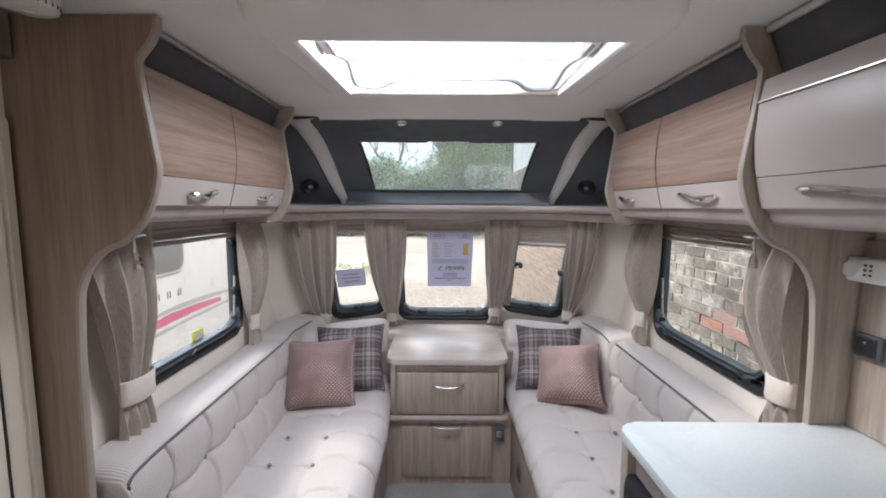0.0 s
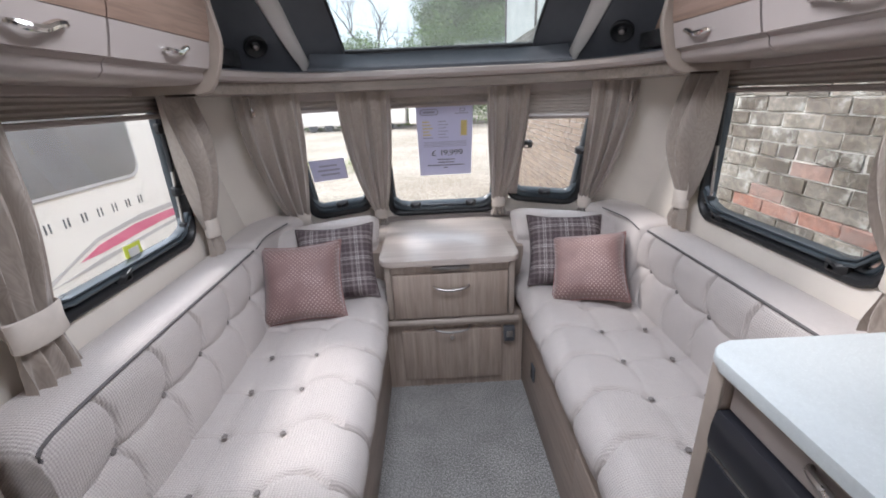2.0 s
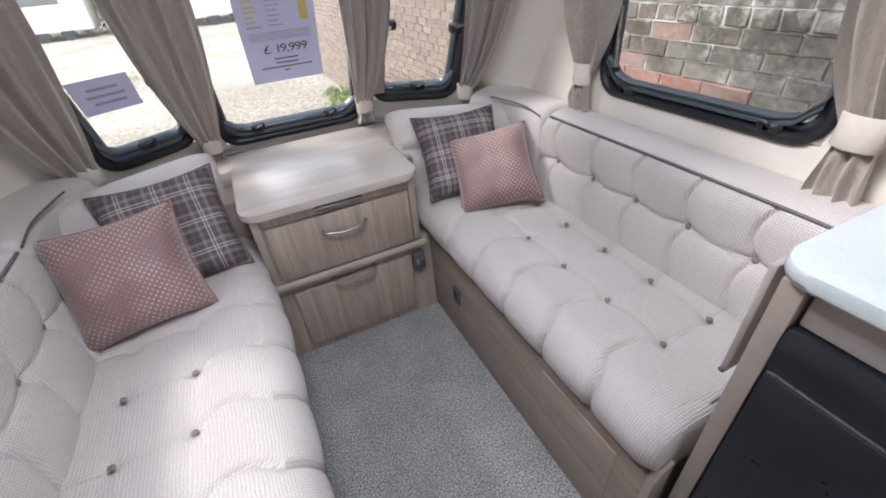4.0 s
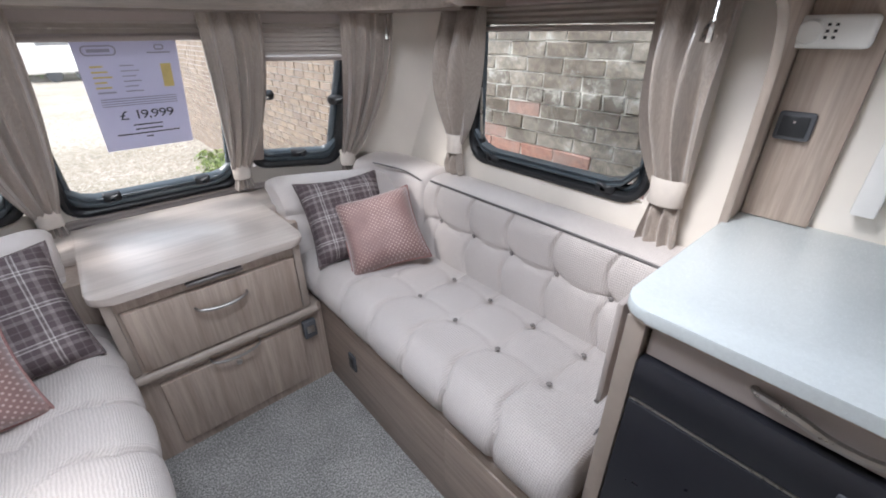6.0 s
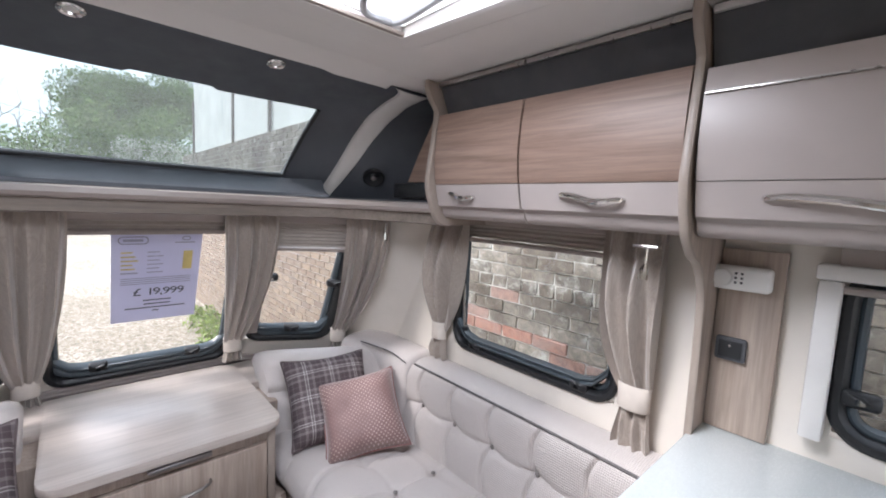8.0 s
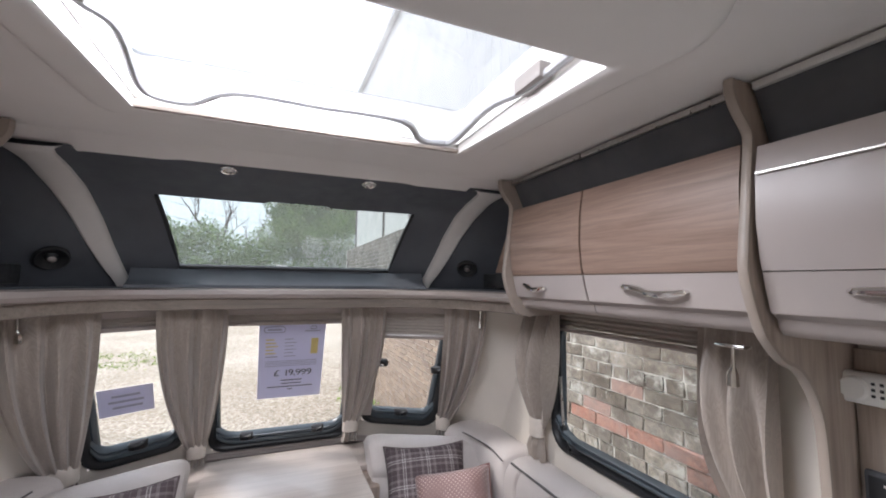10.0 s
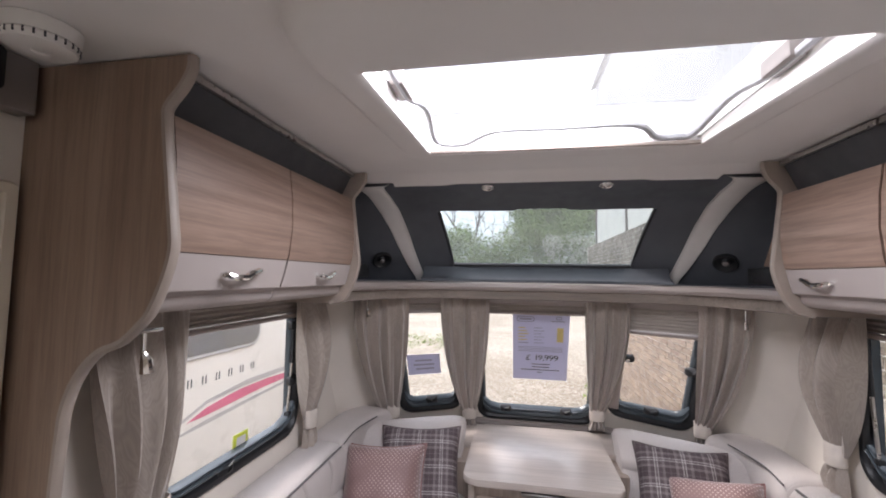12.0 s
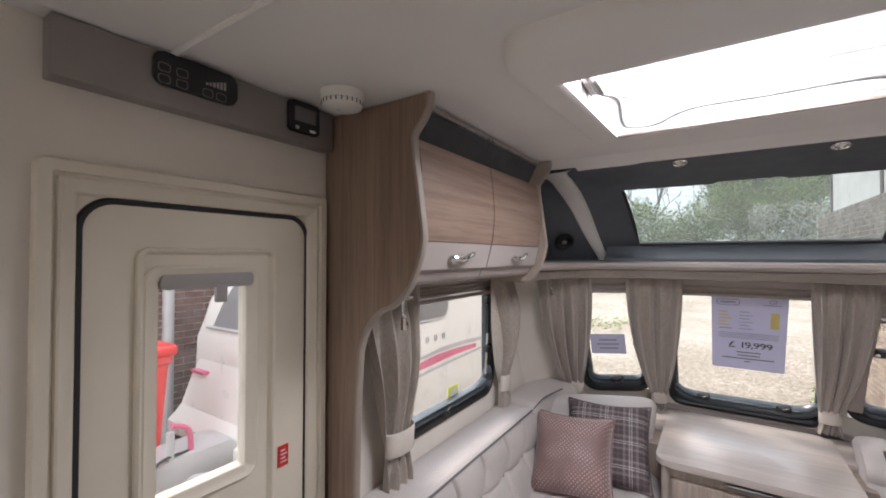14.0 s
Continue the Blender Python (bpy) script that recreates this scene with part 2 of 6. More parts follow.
def add_tube(bm, path, r, n=8, caps=True):
    """A round rod along a path of points."""
    pts = [Vector(p) for p in path]
    rings = []
    up = Vector((0.13, 0.27, 0.95))
    for i, p in enumerate(pts):
        d = (pts[min(i + 1, len(pts) - 1)] - pts[max(i - 1, 0)]).normalized()
        a = d.cross(up)
        if a.length < 0.1:
            a = d.cross(Vector((1, 0, 0)))
        a.normalize()
        b2 = d.cross(a)
        rr = r[i] if isinstance(r, (list, tuple)) else r
        rings.append([p + rr * (math.cos(2 * math.pi * k / n) * a + math.sin(2 * math.pi * k / n) * b2) for k in range(n)])
    vs = add_grid(bm, rings, close_v=True)
    if caps:
        cap_loop(bm, vs[0])
        cap_loop(bm, vs[-1])
    return bm


def tube(path, r, n=8):
    return add_tube(bmesh.new(), path, r, n)


def smooth_path(pts, k=6):
    """Catmull-Rom through the points."""
    P = [Vector(p) for p in pts]
    P = [P[0] * 2 - P[1]] + P + [P[-1] * 2 - P[-2]]
    out = []
    for i in range(1, len(P) - 2):
        for s in range(k):
            t = s / k
            a, b2, c, d = P[i - 1], P[i], P[i + 1], P[i + 2]
            out.append(0.5 * (2 * b2 + (c - a) * t + (2 * a - 5 * b2 + 4 * c - d) * t * t + (3 * b2 - a - 3 * c + d) * t ** 3))
    return out + [P[-2]]


def rounded_rect(u0, u1, v0, v1, r, k=6):
    out = []
    for cu, cv, a0 in ((u1 - r, v1 - r, 0), (u0 + r, v1 - r, 90), (u0 + r, v0 + r, 180), (u1 - r, v0 + r, 270)):
        for i in range(k + 1):
            a = radians(a0 + 90 * i / k)
            out.append((cu + r * math.cos(a), cv + r * math.sin(a)))
    return out


def ring_section(place, u0, u1, v0, v1, r, section, k=6):
    """A frame swept round a rounded rectangle. section: (inset, depth) points; place(u, v, depth) gives the world point."""
    bm = bmesh.new()
    rows = []
    for inset, depth in section:
        rows.append([place(u, v, depth) for u, v in rounded_rect(u0 + inset, u1 - inset, v0 + inset, v1 - inset, max(r - inset, 0.004), k)])
    add_grid(bm, rows, close_u=True, close_v=True)
    return bm


def panel_with_holes(us, vs, holes, place, thick):
    """A wall of cells between breaks, with rectangular holes through it and reveals in them."""
    bm = bmesh.new()
    def solid(i, j):
        if not (0 <= i < len(us) - 1 and 0 <= j < len(vs) - 1):
            return False
        cu, cv = (us[i] + us[i + 1]) / 2, (vs[j] + vs[j + 1]) / 2
        return not any(a < cu < b2 and c < cv < d for a, b2, c, d in holes)
    cache = {}
    def V(i, j, s):
        if (i, j, s) not in cache:
            cache[(i, j, s)] = bm.verts.new(place(us[i], vs[j], s * thick))
        return cache[(i, j, s)]
    for i in range(len(us) - 1):
        for j in range(len(vs) - 1):
            if not solid(i, j):
                continue
            for s in (0, 1):
                bm.faces.new((V(i, j, s), V(i + 1, j, s), V(i + 1, j + 1, s), V(i, j + 1, s)))
            for di, dj, a, b2 in ((-1, 0, (i, j), (i, j + 1)), (1, 0, (i + 1, j), (i + 1, j + 1)), (0, -1, (i, j), (i + 1, j)), (0, 1, (i, j + 1), (i + 1, j + 1))):
                if not solid(i + di, j + dj):
                    bm.faces.new((V(*a, 0), V(*b2, 0), V(*b2, 1), V(*a, 1)))
    return bm


def breaks(*vals):
    return sorted(set(round(v, 4) for v in vals))


def spread(a, b2, n):
    return [a + (b2 - a) * i / n for i in range(n + 1)]


# ---- shell ----
W = 1.0
CEIL = 1.974
BACK = -1.7


def front_off(x):
    """How far the front wall comes back towards the sides."""
    a = abs(x)
    if a < 0.38:
        return 0.0
    if a < 0.82:
        return 0.6 * (a - 0.38) ** 2 / ((a - 0.38) + 0.05)
    s = (a - 0.82) / 0.18
    return 0.237 + 0.11 * s + 0.13 * s * s


def front_y(x, z):
    return 3.01 - 0.487 * (z - 1.01) - front_off(x)


def front_at(x, z, d=0.0):
    """A point on the front wall, d metres outwards (minus: into the room)."""
    return (x, front_y(x, z) + d * 0.9, z + d * 0.44)


FW = {"left": (-0.745, -0.432, 0.828, 1.475), "centre": (-0.325, 0.325, 0.770, 1.475), "right": (0.402, 0.752, 0.846, 1.475)}
xs = breaks(*spread(-1, -0.82, 6), *spread(-0.82, -0.38, 8), *spread(-0.38, 0.38, 4), *spread(0.38, 0.82, 8), *spread(0.82, 1, 6),
            *[v for w in FW.values() for v in w[:2]])
zs = breaks(0.0, 0.4, 0.7, 0.770, 0.828, 0.846, 1.1, 1.3, 1.475, 1.60)
structure("wall_front", panel_with_holes(xs, zs, list(FW.values()), front_at, 0.035), M_WALL, "cream wallboard front wall with three windows", "wall")

SIDE_WIN = (1.455, 2.17, 0.97, 1.50)
# kitchen window, its unseen rear end lengthened to let in more daylight
KITCHEN_WIN = (-0.30, 0.975, 1.09, 1.47)
DOOR = (0.63, 1.15, 0.0, 1.72)


def side_wall(s, holes, name, label):
    ys = breaks(BACK, -0.5, 0.0, *[v for h in holes for v in h[:2]], 1.3, 2.25)
    vs = breaks(*[v for h in holes for v in h[2:]], 0.0, 0.5, 0.8, 1.2, 1.6, CEIL + 0.03)
    def place(y, z, d):
        if y > 2.24:
            y = front_y(W, min(z, 1.70))
        return (s * (W + d), y, z)
    return structure(name, panel_with_holes(ys, vs, holes, place, 0.035), M_WALL, label, "wall")


side_wall(1, [SIDE_WIN, KITCHEN_WIN], "wall_right", "cream wallboard side wall with two windows")
side_wall(-1, [SIDE_WIN, DOOR], "wall_left", "cream wallboard side wall with window and door")
# unseen opening added in the rear wall so more sky light reaches the room
REAR_OPENING = (-0.8, 0.8, 0.80, 1.72)
structure("wall_back", panel_with_holes(breaks(-W - 0.035, -0.8, 0.8, W + 0.035), breaks(0.0, 0.80, 1.72, CEIL + 0.03), [REAR_OPENING], lambda x, z, d: (x, BACK - d, z), 0.035), M_WALL, "plain cream rear wall with an added opening for daylight", "wall")

ROOF = (-0.368, 0.39, 1.17, 1.797)
bm = panel_with_holes(breaks(-W - 0.035, -0.7, ROOF[0], ROOF[1], 0.7, W + 0.035), breaks(BACK, 0.0, ROOF[2], ROOF[3], 2.02, 2.13), [ROOF],
                      lambda x, y, d: (x, y, CEIL + d), 0.03)
structure("ceiling", bm, M_CEIL, "pale grey smooth ceiling board with rooflight opening", "ceiling")
structure("floor", box(-W - 0.03, W + 0.03, BACK, 3.56, -0.05, 0.0), M_CARPET, "speckled grey cut-pile carpet floor", "floor")

# the dark cap over the front with the sky window
CAP = [(2.13, 1.962), (2.173, 1.948), (2.29, 1.925), (2.40, 1.89), (2.50, 1.815), (2.59, 1.73), (2.672, 1.648), (2.71, 1.60), (2.75, 1.55)]


def cap_point(x, v, d=0.0):
    """v: 0 at the ceiling to 8 at the shelf."""
    i = min(int(v), len(CAP) - 2)
    f = v - i
    y = CAP[i][0] * (1 - f) + CAP[i + 1][0] * f
    z = CAP[i][1] * (1 - f) + CAP[i + 1][1] * f
    k = min(1, v / 5)
    return (x, y - front_off(x) * k + d * 0.7, z + d * 0.7)


def sky_place(u, v, d):
    x = u
    if abs(u) <= 0.47:
        x = u * (1.0 - 0.075 * max(0, min(1, (v - 3) / 3)))
    if v == 3 and abs(u) < 0.11:
        v = 2.86
    return cap_point(x, v, d)


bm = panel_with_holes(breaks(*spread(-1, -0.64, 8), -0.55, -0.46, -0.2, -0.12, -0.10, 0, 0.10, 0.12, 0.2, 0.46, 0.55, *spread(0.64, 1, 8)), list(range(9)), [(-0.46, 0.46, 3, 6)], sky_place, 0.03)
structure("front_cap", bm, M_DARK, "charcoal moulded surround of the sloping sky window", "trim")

# pale ribs that run out of the ceiling over the dark cap
INNER = [(0.0, 0.605), (0.6, 0.628), (1.2, 0.634), (2.9, 0.622), (4.4, 0.598), (6.6, 0.572), (7.8, 0.56)]
OUTER = [(0.0, 0.77), (0.6, 0.742), (1.6, 0.718), (2.9, 0.708), (4.0, 0.676), (5.2, 0.648), (6.7, 0.614), (7.8, 0.598)]


def along(table, v):
    for (v0, x0), (v1, x1) in zip(table, table[1:]):
        if v <= v1:
            f = max(0.0, (v - v0) / (v1 - v0))
            return x0 + (x1 - x0) * f
    return table[-1][1]


for s in (-1, 1):
    bm = bmesh.new()
    rows = []
    for i in range(33):
        v = 7.8 * i / 32
        xi, xo = along(INNER, v), along(OUTER, v)
        row = []
        for a, d in ((0.0, 0.0), (0.02, -0.010), (0.14, -0.018), (0.4, -0.021), (0.6, -0.021), (0.86, -0.018), (0.98, -0.010), (1.0, 0.0)):
            row.append(cap_point(s * (xi + (xo - xi) * a), v, d - 0.001))
        rows.append(row)
    add_grid(bm, rows)
    tagged(part("roof_rib", bm, M_RIB), "pale grey curved rib beside the sky window", "rib", "ribs beside the sky window", "structure")

# the ceiling rolls over the top of the dark surround
bm = bmesh.new()
rows = []
for x in spread(-0.99, 0.99, 132):
    a = abs(x)
    step = min(1, max(0, (a - 0.33) / 0.06))
    step = step * step * (3 - 2 * step)
    yf = 2.128 + 0.020 * step
    c = min(1, max(0, (a - 0.555) / 0.045))
    yf += 0.03 * (1 - math.sqrt(max(0, 1 - c * c)))
    rows.append([(x, 2.02, CEIL + 0.002), (x, 2.04, CEIL - 0.002), (x, yf - 0.035, CEIL - 0.012), (x, yf - 0.006, 1.951), (x, yf, 1.953), (x, yf + 0.002, 1.975)])
add_grid(bm, rows)
tagged(part("trim_ceiling_front", bm, M_CEIL), "pale ceiling edge rolled over the dark window surround", "trim", "", "structure")

# the sky window's pane and seal
sky_window = thing("window_sky", cap_point(0, 6), "sloping tinted sky window in a dark surround", "window", "", "structure")
bm = bmesh.new()
add_grid(bm, [[sky_place(u, v, 0.022) for u in spread(-0.459, 0.459, 4)] for v in (3.01, 4, 5, 5.99)])
pane = part("pane", bm, M_TINTED, sky_window, "tinted acrylic pane")
pane.visible_shadow = False
bm = bmesh.new()
loop = [(-0.455, 3.06), (-0.455, 4), (-0.455, 5), (-0.455, 5.93), (0.455, 5.93), (0.455, 5), (0.455, 4), (0.455, 3.06)]
add_tube(bm, [sky_place(u, v, 0.004) for u, v in loop], 0.008, 6)
part("seal", bm, M_BLACK, sky_window, "black rubber seal")
# the moulded sill under the sky window
bm = bmesh.new()
prof = [(-0.012, 1.648), (-0.022, 1.630), (-0.034, 1.608), (-0.055, 1.594), (-0.078, 1.586), (-0.08, 1.574), (0.02, 1.574)]
xr = spread(-0.56, 0.56, 16)
add_grid(bm, [[(x, 2.672 - front_off(x) + dy, z) for dy, z in prof] for x in xr])
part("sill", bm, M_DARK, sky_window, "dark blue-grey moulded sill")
for s in (-1, 1):
    spot = thing("spotlight", cap_point(s * 0.22, 1), "small recessed chrome ceiling spotlight, off", "spotlight", "spots over the sky window")
    c = Vector(cap_point(s * 0.22, 1))
    n = Vector((0, -0.25, -0.97)).normalized()
    def ring(r, h):
        a = n.cross(Vector((1, 0, 0))).normalized()
        b2 = n.cross(a)
        return [c + n * h + r * (math.cos(k * math.pi / 10) * a + math.sin(k * math.pi / 10) * b2) for k in range(20)]
    bm = bmesh.new()
    add_grid(bm, [ring(0.026, -0.004), ring(0.026, 0.004), ring(0.022, 0.007), ring(0.015, 0.005), ring(0.013, 0.0)], close_v=True)
    part("bezel", bm, M_CHROME, spot, "chrome ring")
    bm = bmesh.new()
    vs = add_grid(bm, [ring(0.014, 0.001), ring(0.005, 0.003)], close_v=True)
    cap_loop(bm, vs[-1])
    part("lens", bm, M_WHITE, spot, "pale lens")
    # speakers in the dark pods
    sp = thing("speaker", cap_point(s * 0.74, 5.7), "round black speaker set in the dark pod", "speaker", "speakers in the front pods")
    c0 = Vector(cap_point(s * 0.74, 5.7))
    ex = Vector(cap_point(s * 0.74 + 0.01, 5.7)) - Vector(cap_point(s * 0.74 - 0.01, 5.7))
    ev = Vector(cap_point(s * 0.74, 5.9)) - Vector(cap_point(s * 0.74, 5.5))
    nn = ex.cross(ev).normalized()
    if nn.y > 0:
        nn = -nn
    a = nn.cross(Vector((0, 0, 1))).normalized()
    b3 = nn.cross(a)
    bm = bmesh.new()
    rr = [(0.046, -0.02), (0.046, 0.004), (0.041, 0.007), (0.036, 0.003), (0.018, -0.005), (0.012, 0.003)]
    vs = add_grid(bm, [[c0 + nn * (h + 0.006) + r * (math.cos(k * math.pi / 12) * a + math.sin(k * math.pi / 12) * b3) for k in range(24)] for r, h in rr], close_v=True)
    cap_loop(bm, vs[-1])
    part("cone", bm, M_BLACK, sp)
    bm = bmesh.new()
    vs = add_grid(bm, [[c0 + nn * (h + 0.012) + r * (math.cos(k * math.pi / 8) * a + math.sin(k * math.pi / 8) * b3) for k in range(16)] for r, h in ((0.012, 0), (0.009, 0.004), (0.003, 0.006))], close_v=True)
    cap_loop(bm, vs[-1])
    part("badge", bm, M_VALANCE, sp, "small grey centre cap")

M_PELMET = wood("brown_pelmet_across", (0.30, 0.25, 0.21), (0.22, 0.18, 0.15), "x", 0.5)
# front shelf: a pale edge band and a darker pelmet below it
bm = bmesh.new()
half = smooth_path([(0, 2.585, 0), (0.25, 2.585, 0), (0.45, 2.565, 0), (0.60, 2.49, 0), (0.69, 2.37, 0), (0.745, 2.20, 0), (0.765, 2.03, 0)], 5)
edge_line = [Vector((-p.x, p.y, 0)) for p in half[:0:-1]] + list(half)


def shelf_at(p, d, z):
    """A point d metres in from the shelf's front edge, towards the walls."""
    o = Vector((p.x * 1.15, p.y - 1.75, 0)).normalized()
    return (p.x + o.x * d, p.y + o.y * d, z)


prof = [(0.16, 1.573), (0.0, 1.572), (-0.011, 1.566), (-0.014, 1.550), (-0.006, 1.537), (0.012, 1.532), (0.16, 1.532)]
add_grid(bm, [[shelf_at(p, dy, z) for dy, z in prof] for p in edge_line], close_v=True)
shelf = tagged(part("front_shelf", bm, M_LIP), "taupe laminate shelf with rounded front edge above the windows", "shelf", "", "structure")
bm = bmesh.new()
add_grid(bm, [[shelf_at(p, dy, z) for dy, z in ((0.012, 1.574), (0.014, 1.577), (0.02, 1.578), (0.15, 1.578), (0.15, 1.574))] for p in edge_line], close_v=True)
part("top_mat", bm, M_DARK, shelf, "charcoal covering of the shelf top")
bm = bmesh.new()
prof = [(0.012, 1.533), (0.012, 1.492), (0.03, 1.488), (0.16, 1.488), (0.16, 1.533)]
add_grid(bm, [[shelf_at(p, dy + 0.006, z) for dy, z in prof] for p in edge_line], close_v=True)
part("pelmet", bm, M_PELMET, shelf, "brown wood pelmet under the shelf")

# ---- windows ----
def window(name, u0, u1, v0, v1, place, label, blind_drop, clips, r=0.07, bar=0.0):
    """A hung caravan window: wall trim, black frame with rounded lower corners, pane, clips and a blind cassette."""
    w = thing(name, place((u0 + u1) / 2, v0, 0), label, "window", "", "structure")
    part("frame", ring_section(place, u0 - 0.012, u1 + 0.012, v0 - 0.012, v1 + 0.012, r, [(0, 0.003), (0, -0.008), (0.008, -0.014), (0.02, -0.012), (0.03, 0.0), (0.032, 0.018)]), M_BLACK, w, "black rubber window surround")
    part("sash", ring_section(place, u0 + 0.018, u1 - 0.018, v0 + 0.018, v1 - 0.018, r - 0.03, [(0, 0.03), (0, 0.012), (0.008, 0.006), (0.016, 0.008), (0.02, 0.016), (0.02, 0.03)]), M_BLACKSILL, w, "blue-grey sash frame")
    bm = bmesh.new()
    add_grid(bm, [[place(u, v, 0.027) for v in spread(v0 + 0.025, v1 - 0.01, 2)] for u in spread(u0 + 0.025, u1 - 0.025, 6)])
    p = part("pane", bm, M_GLASS, w, "clear acrylic pane")
    p.visible_shadow = False
    if bar:
        # the deep lower rail of the sash, two rounded steps
        bm = bmesh.new()
        n = 14
        rows = []
        for i in range(n + 1):
            q = -1 + 2 * i / n
            lift = (r - 0.02) * max(0.0, (abs(q) - 0.72) / 0.28) ** 2.2
            u = (u0 + u1) / 2 + q * ((u1 - u0) / 2 - 0.022)
            rows.append([place(u, v0 + 0.022 + lift + a * bar, d) for a, d in ((0.0, 0.02), (0.0, -0.004), (0.10, -0.013), (0.34, -0.016), (0.50, -0.012), (0.55, -0.004), (0.62, -0.004), (0.68, -0.012), (0.85, -0.012), (0.97, -0.004), (1.0, 0.02))])
        add_grid(bm, rows)
        part("lower_rail", bm, M_BLACKSILL, w, "glossy blue-grey lower sash rail")
    for cu, cv in clips:
        bm = bmesh.new()
        P = lambda a, b2, d: place(cu + a, cv + b2, d)
        add_grid(bm, [[P(a, b2, d) for a, b2 in rounded_rect(-ww, ww, -hh, hh, min(ww, hh) * 0.6, 3)] for ww, hh, d in ((0.032, 0.018, 0.005), (0.032, 0.018, -0.009), (0.022, 0.013, -0.018), (0.008, 0.006, -0.024))], close_v=True)
        clip = part("clip", bm, M_BLACK, w, "black window catch")
        part("lever", tube([P(-0.012, 0.0, -0.018), P(0.0, 0.012, -0.024), P(0.02, 0.018, -0.022)], 0.005, 6), M_BLACK, clip)
    bm = bmesh.new()
    step = 0.016
    zz, k = v1 + 0.0, 0
    rows = []
    while zz > v1 - blind_drop:
        rows.append([place(u, zz, -0.010 - 0.008 * (k % 2)) for u in (u0 - 0.01, u1 + 0.01)])
        zz -= step / 2
        k += 1
    add_grid(bm, rows)
    bl = part("blind", bm, M_BLIND, w, "grey-beige pleated blind, raised")
    bm = bmesh.new()
    zb = v1 - blind_drop
    prof = [(0.0, -0.006), (0.0, -0.022), (-0.004, -0.026), (-0.012, -0.026), (-0.016, -0.022), (-0.016, -0.006)]
    add_grid(bm, [[place(u, zb + a, d) for a, d in prof] for u in spread(u0 - 0.01, u1 + 0.01, 4)], close_v=True)
    part("bottom_rail", bm, M_LIP, bl, "taupe blind rail")
    bm = bmesh.new()
    prof = [(0.05, -0.004), (0.05, -0.03), (0.022, -0.034), (0.0, -0.034), (-0.004, -0.03), (-0.004, -0.004)]
    add_grid(bm, [[place(u, v1 + a, d) for a, d in prof] for u in spread(u0 - 0.02, u1 + 0.02, 4)], close_v=True)
    part("blind_cassette", bm, M_LIP, w, "taupe blind cassette")
    return w


u0, u1, v0, v1 = FW["centre"]
window("window_1", u0, u1, v0, v1, front_at, "wide front window with raised pleated blind", 0.045, [(-0.17, v0 + 0.062), (0.17, v0 + 0.062)], 0.07, 0.052)
u0, u1, v0, v1 = FW["left"]
window("window_2", u0, u1, v0, v1, front_at, "narrow front window with raised pleated blind", 0.045, [((u0 + u1) / 2, v0 + 0.062), (u1 - 0.03, 1.12)], 0.075, 0.052)
u0, u1, v0, v1 = FW["right"]
window("window_3", u0, u1, v0, v1, front_at, "narrow front window with blind part lowered", 0.125, [((u0 + u1) / 2 + 0.01, v0 + 0.062), (u0 + 0.055, 1.19), (u1 - 0.03, 1.16)], 0.075, 0.052)
y0, y1, z0, z1 = SIDE_WIN
w4 = window("window_4", y0, y1, z0, z1, lambda u, v, d: (W + d, u, v), "side window facing the old brick wall", 0.06, [(y1 - 0.12, z0 + 0.02), (y0 + 0.12, z0 + 0.02)], 0.085, 0.03)
w5 = window("window_5", y0, y1, z0, z1, lambda u, v, d: (-W - d, u, v), "side window facing the neighbouring caravan", 0.06, [(y1 - 0.03, z0 + 0.2), (y1 - 0.03, z0 + 0.42), (1.76, z0 + 0.02)], 0.085, 0.03)
for w, s in ((w4, 1), (w5, -1)):
    stay = part("stay", tube([(s * (W + 0.004), y1 - 0.020, z1 - 0.07), (s * (W - 0.004), y1 - 0.042, 1.24)], 0.0085, 8), M_BLACK, w, "black telescopic window stay")
    part("rod", tube([(s * (W - 0.004), y1 - 0.042, 1.245), (s * (W + 0.002), y1 - 0.050, z0 + 0.075)], 0.0055, 8), M_STEEL, stay, "thin bright rod of the stay")
    part("pivot", box(min(s * (W - 0.012), s * (W + 0.01)), max(s * (W - 0.012), s * (W + 0.01)), y1 - 0.066, y1 - 0.034, z0 + 0.05, z0 + 0.085, 0.005), M_BLACK, stay, "black pivot block")
y0, y1, z0, z1 = KITCHEN_WIN
window("window_6", y0, y1, z0, z1, lambda u, v, d: (W + d, u, v), "kitchen window above the worktop", 0.04, [(y1 - 0.04, z0 + 0.1)], 0.085)
kt = thing("trim_kitchen_window", (W, 1.0, 1.09), "white plastic upright blind guide beside the kitchen window", "trim", "", "structure")
part("guide", box(W - 0.045, W - 0.001, 0.985, 1.025, 1.085, 1.44, 0.006), M_WHITE, kt)
part("head", box(W - 0.05, W - 0.001, 0.25, 1.03, 1.442, 1.475, 0.006), M_WHITE, kt)

# ---- overhead lockers ----
def end_profile(s, full):
    pr = [(0.655, CEIL - 0.003), (0.656, 1.945), (0.672, 1.915), (0.697, 1.885), (0.700, 1.86), (0.690, 1.78), (0.676, 1.68), (0.672, 1.635), (0.684, 1.585), (0.705, 1.535), (0.722, 1.512)]
    if full:
        pr += [(0.76, 1.478), (0.80, 1.462), (0.835, 1.43), (0.862, 1.38), (0.875, 1.30), (0.885, 1.0), (0.895, 0.0), (W - 0.001, 0.0), (W - 0.001, CEIL - 0.003)]
    else:
        pr += [(0.735, 1.502), (0.775, 1.494), (W - 0.001, 1.494), (W - 0.001, CEIL - 0.003)]
    return [(s * x, z) for x, z in pr]


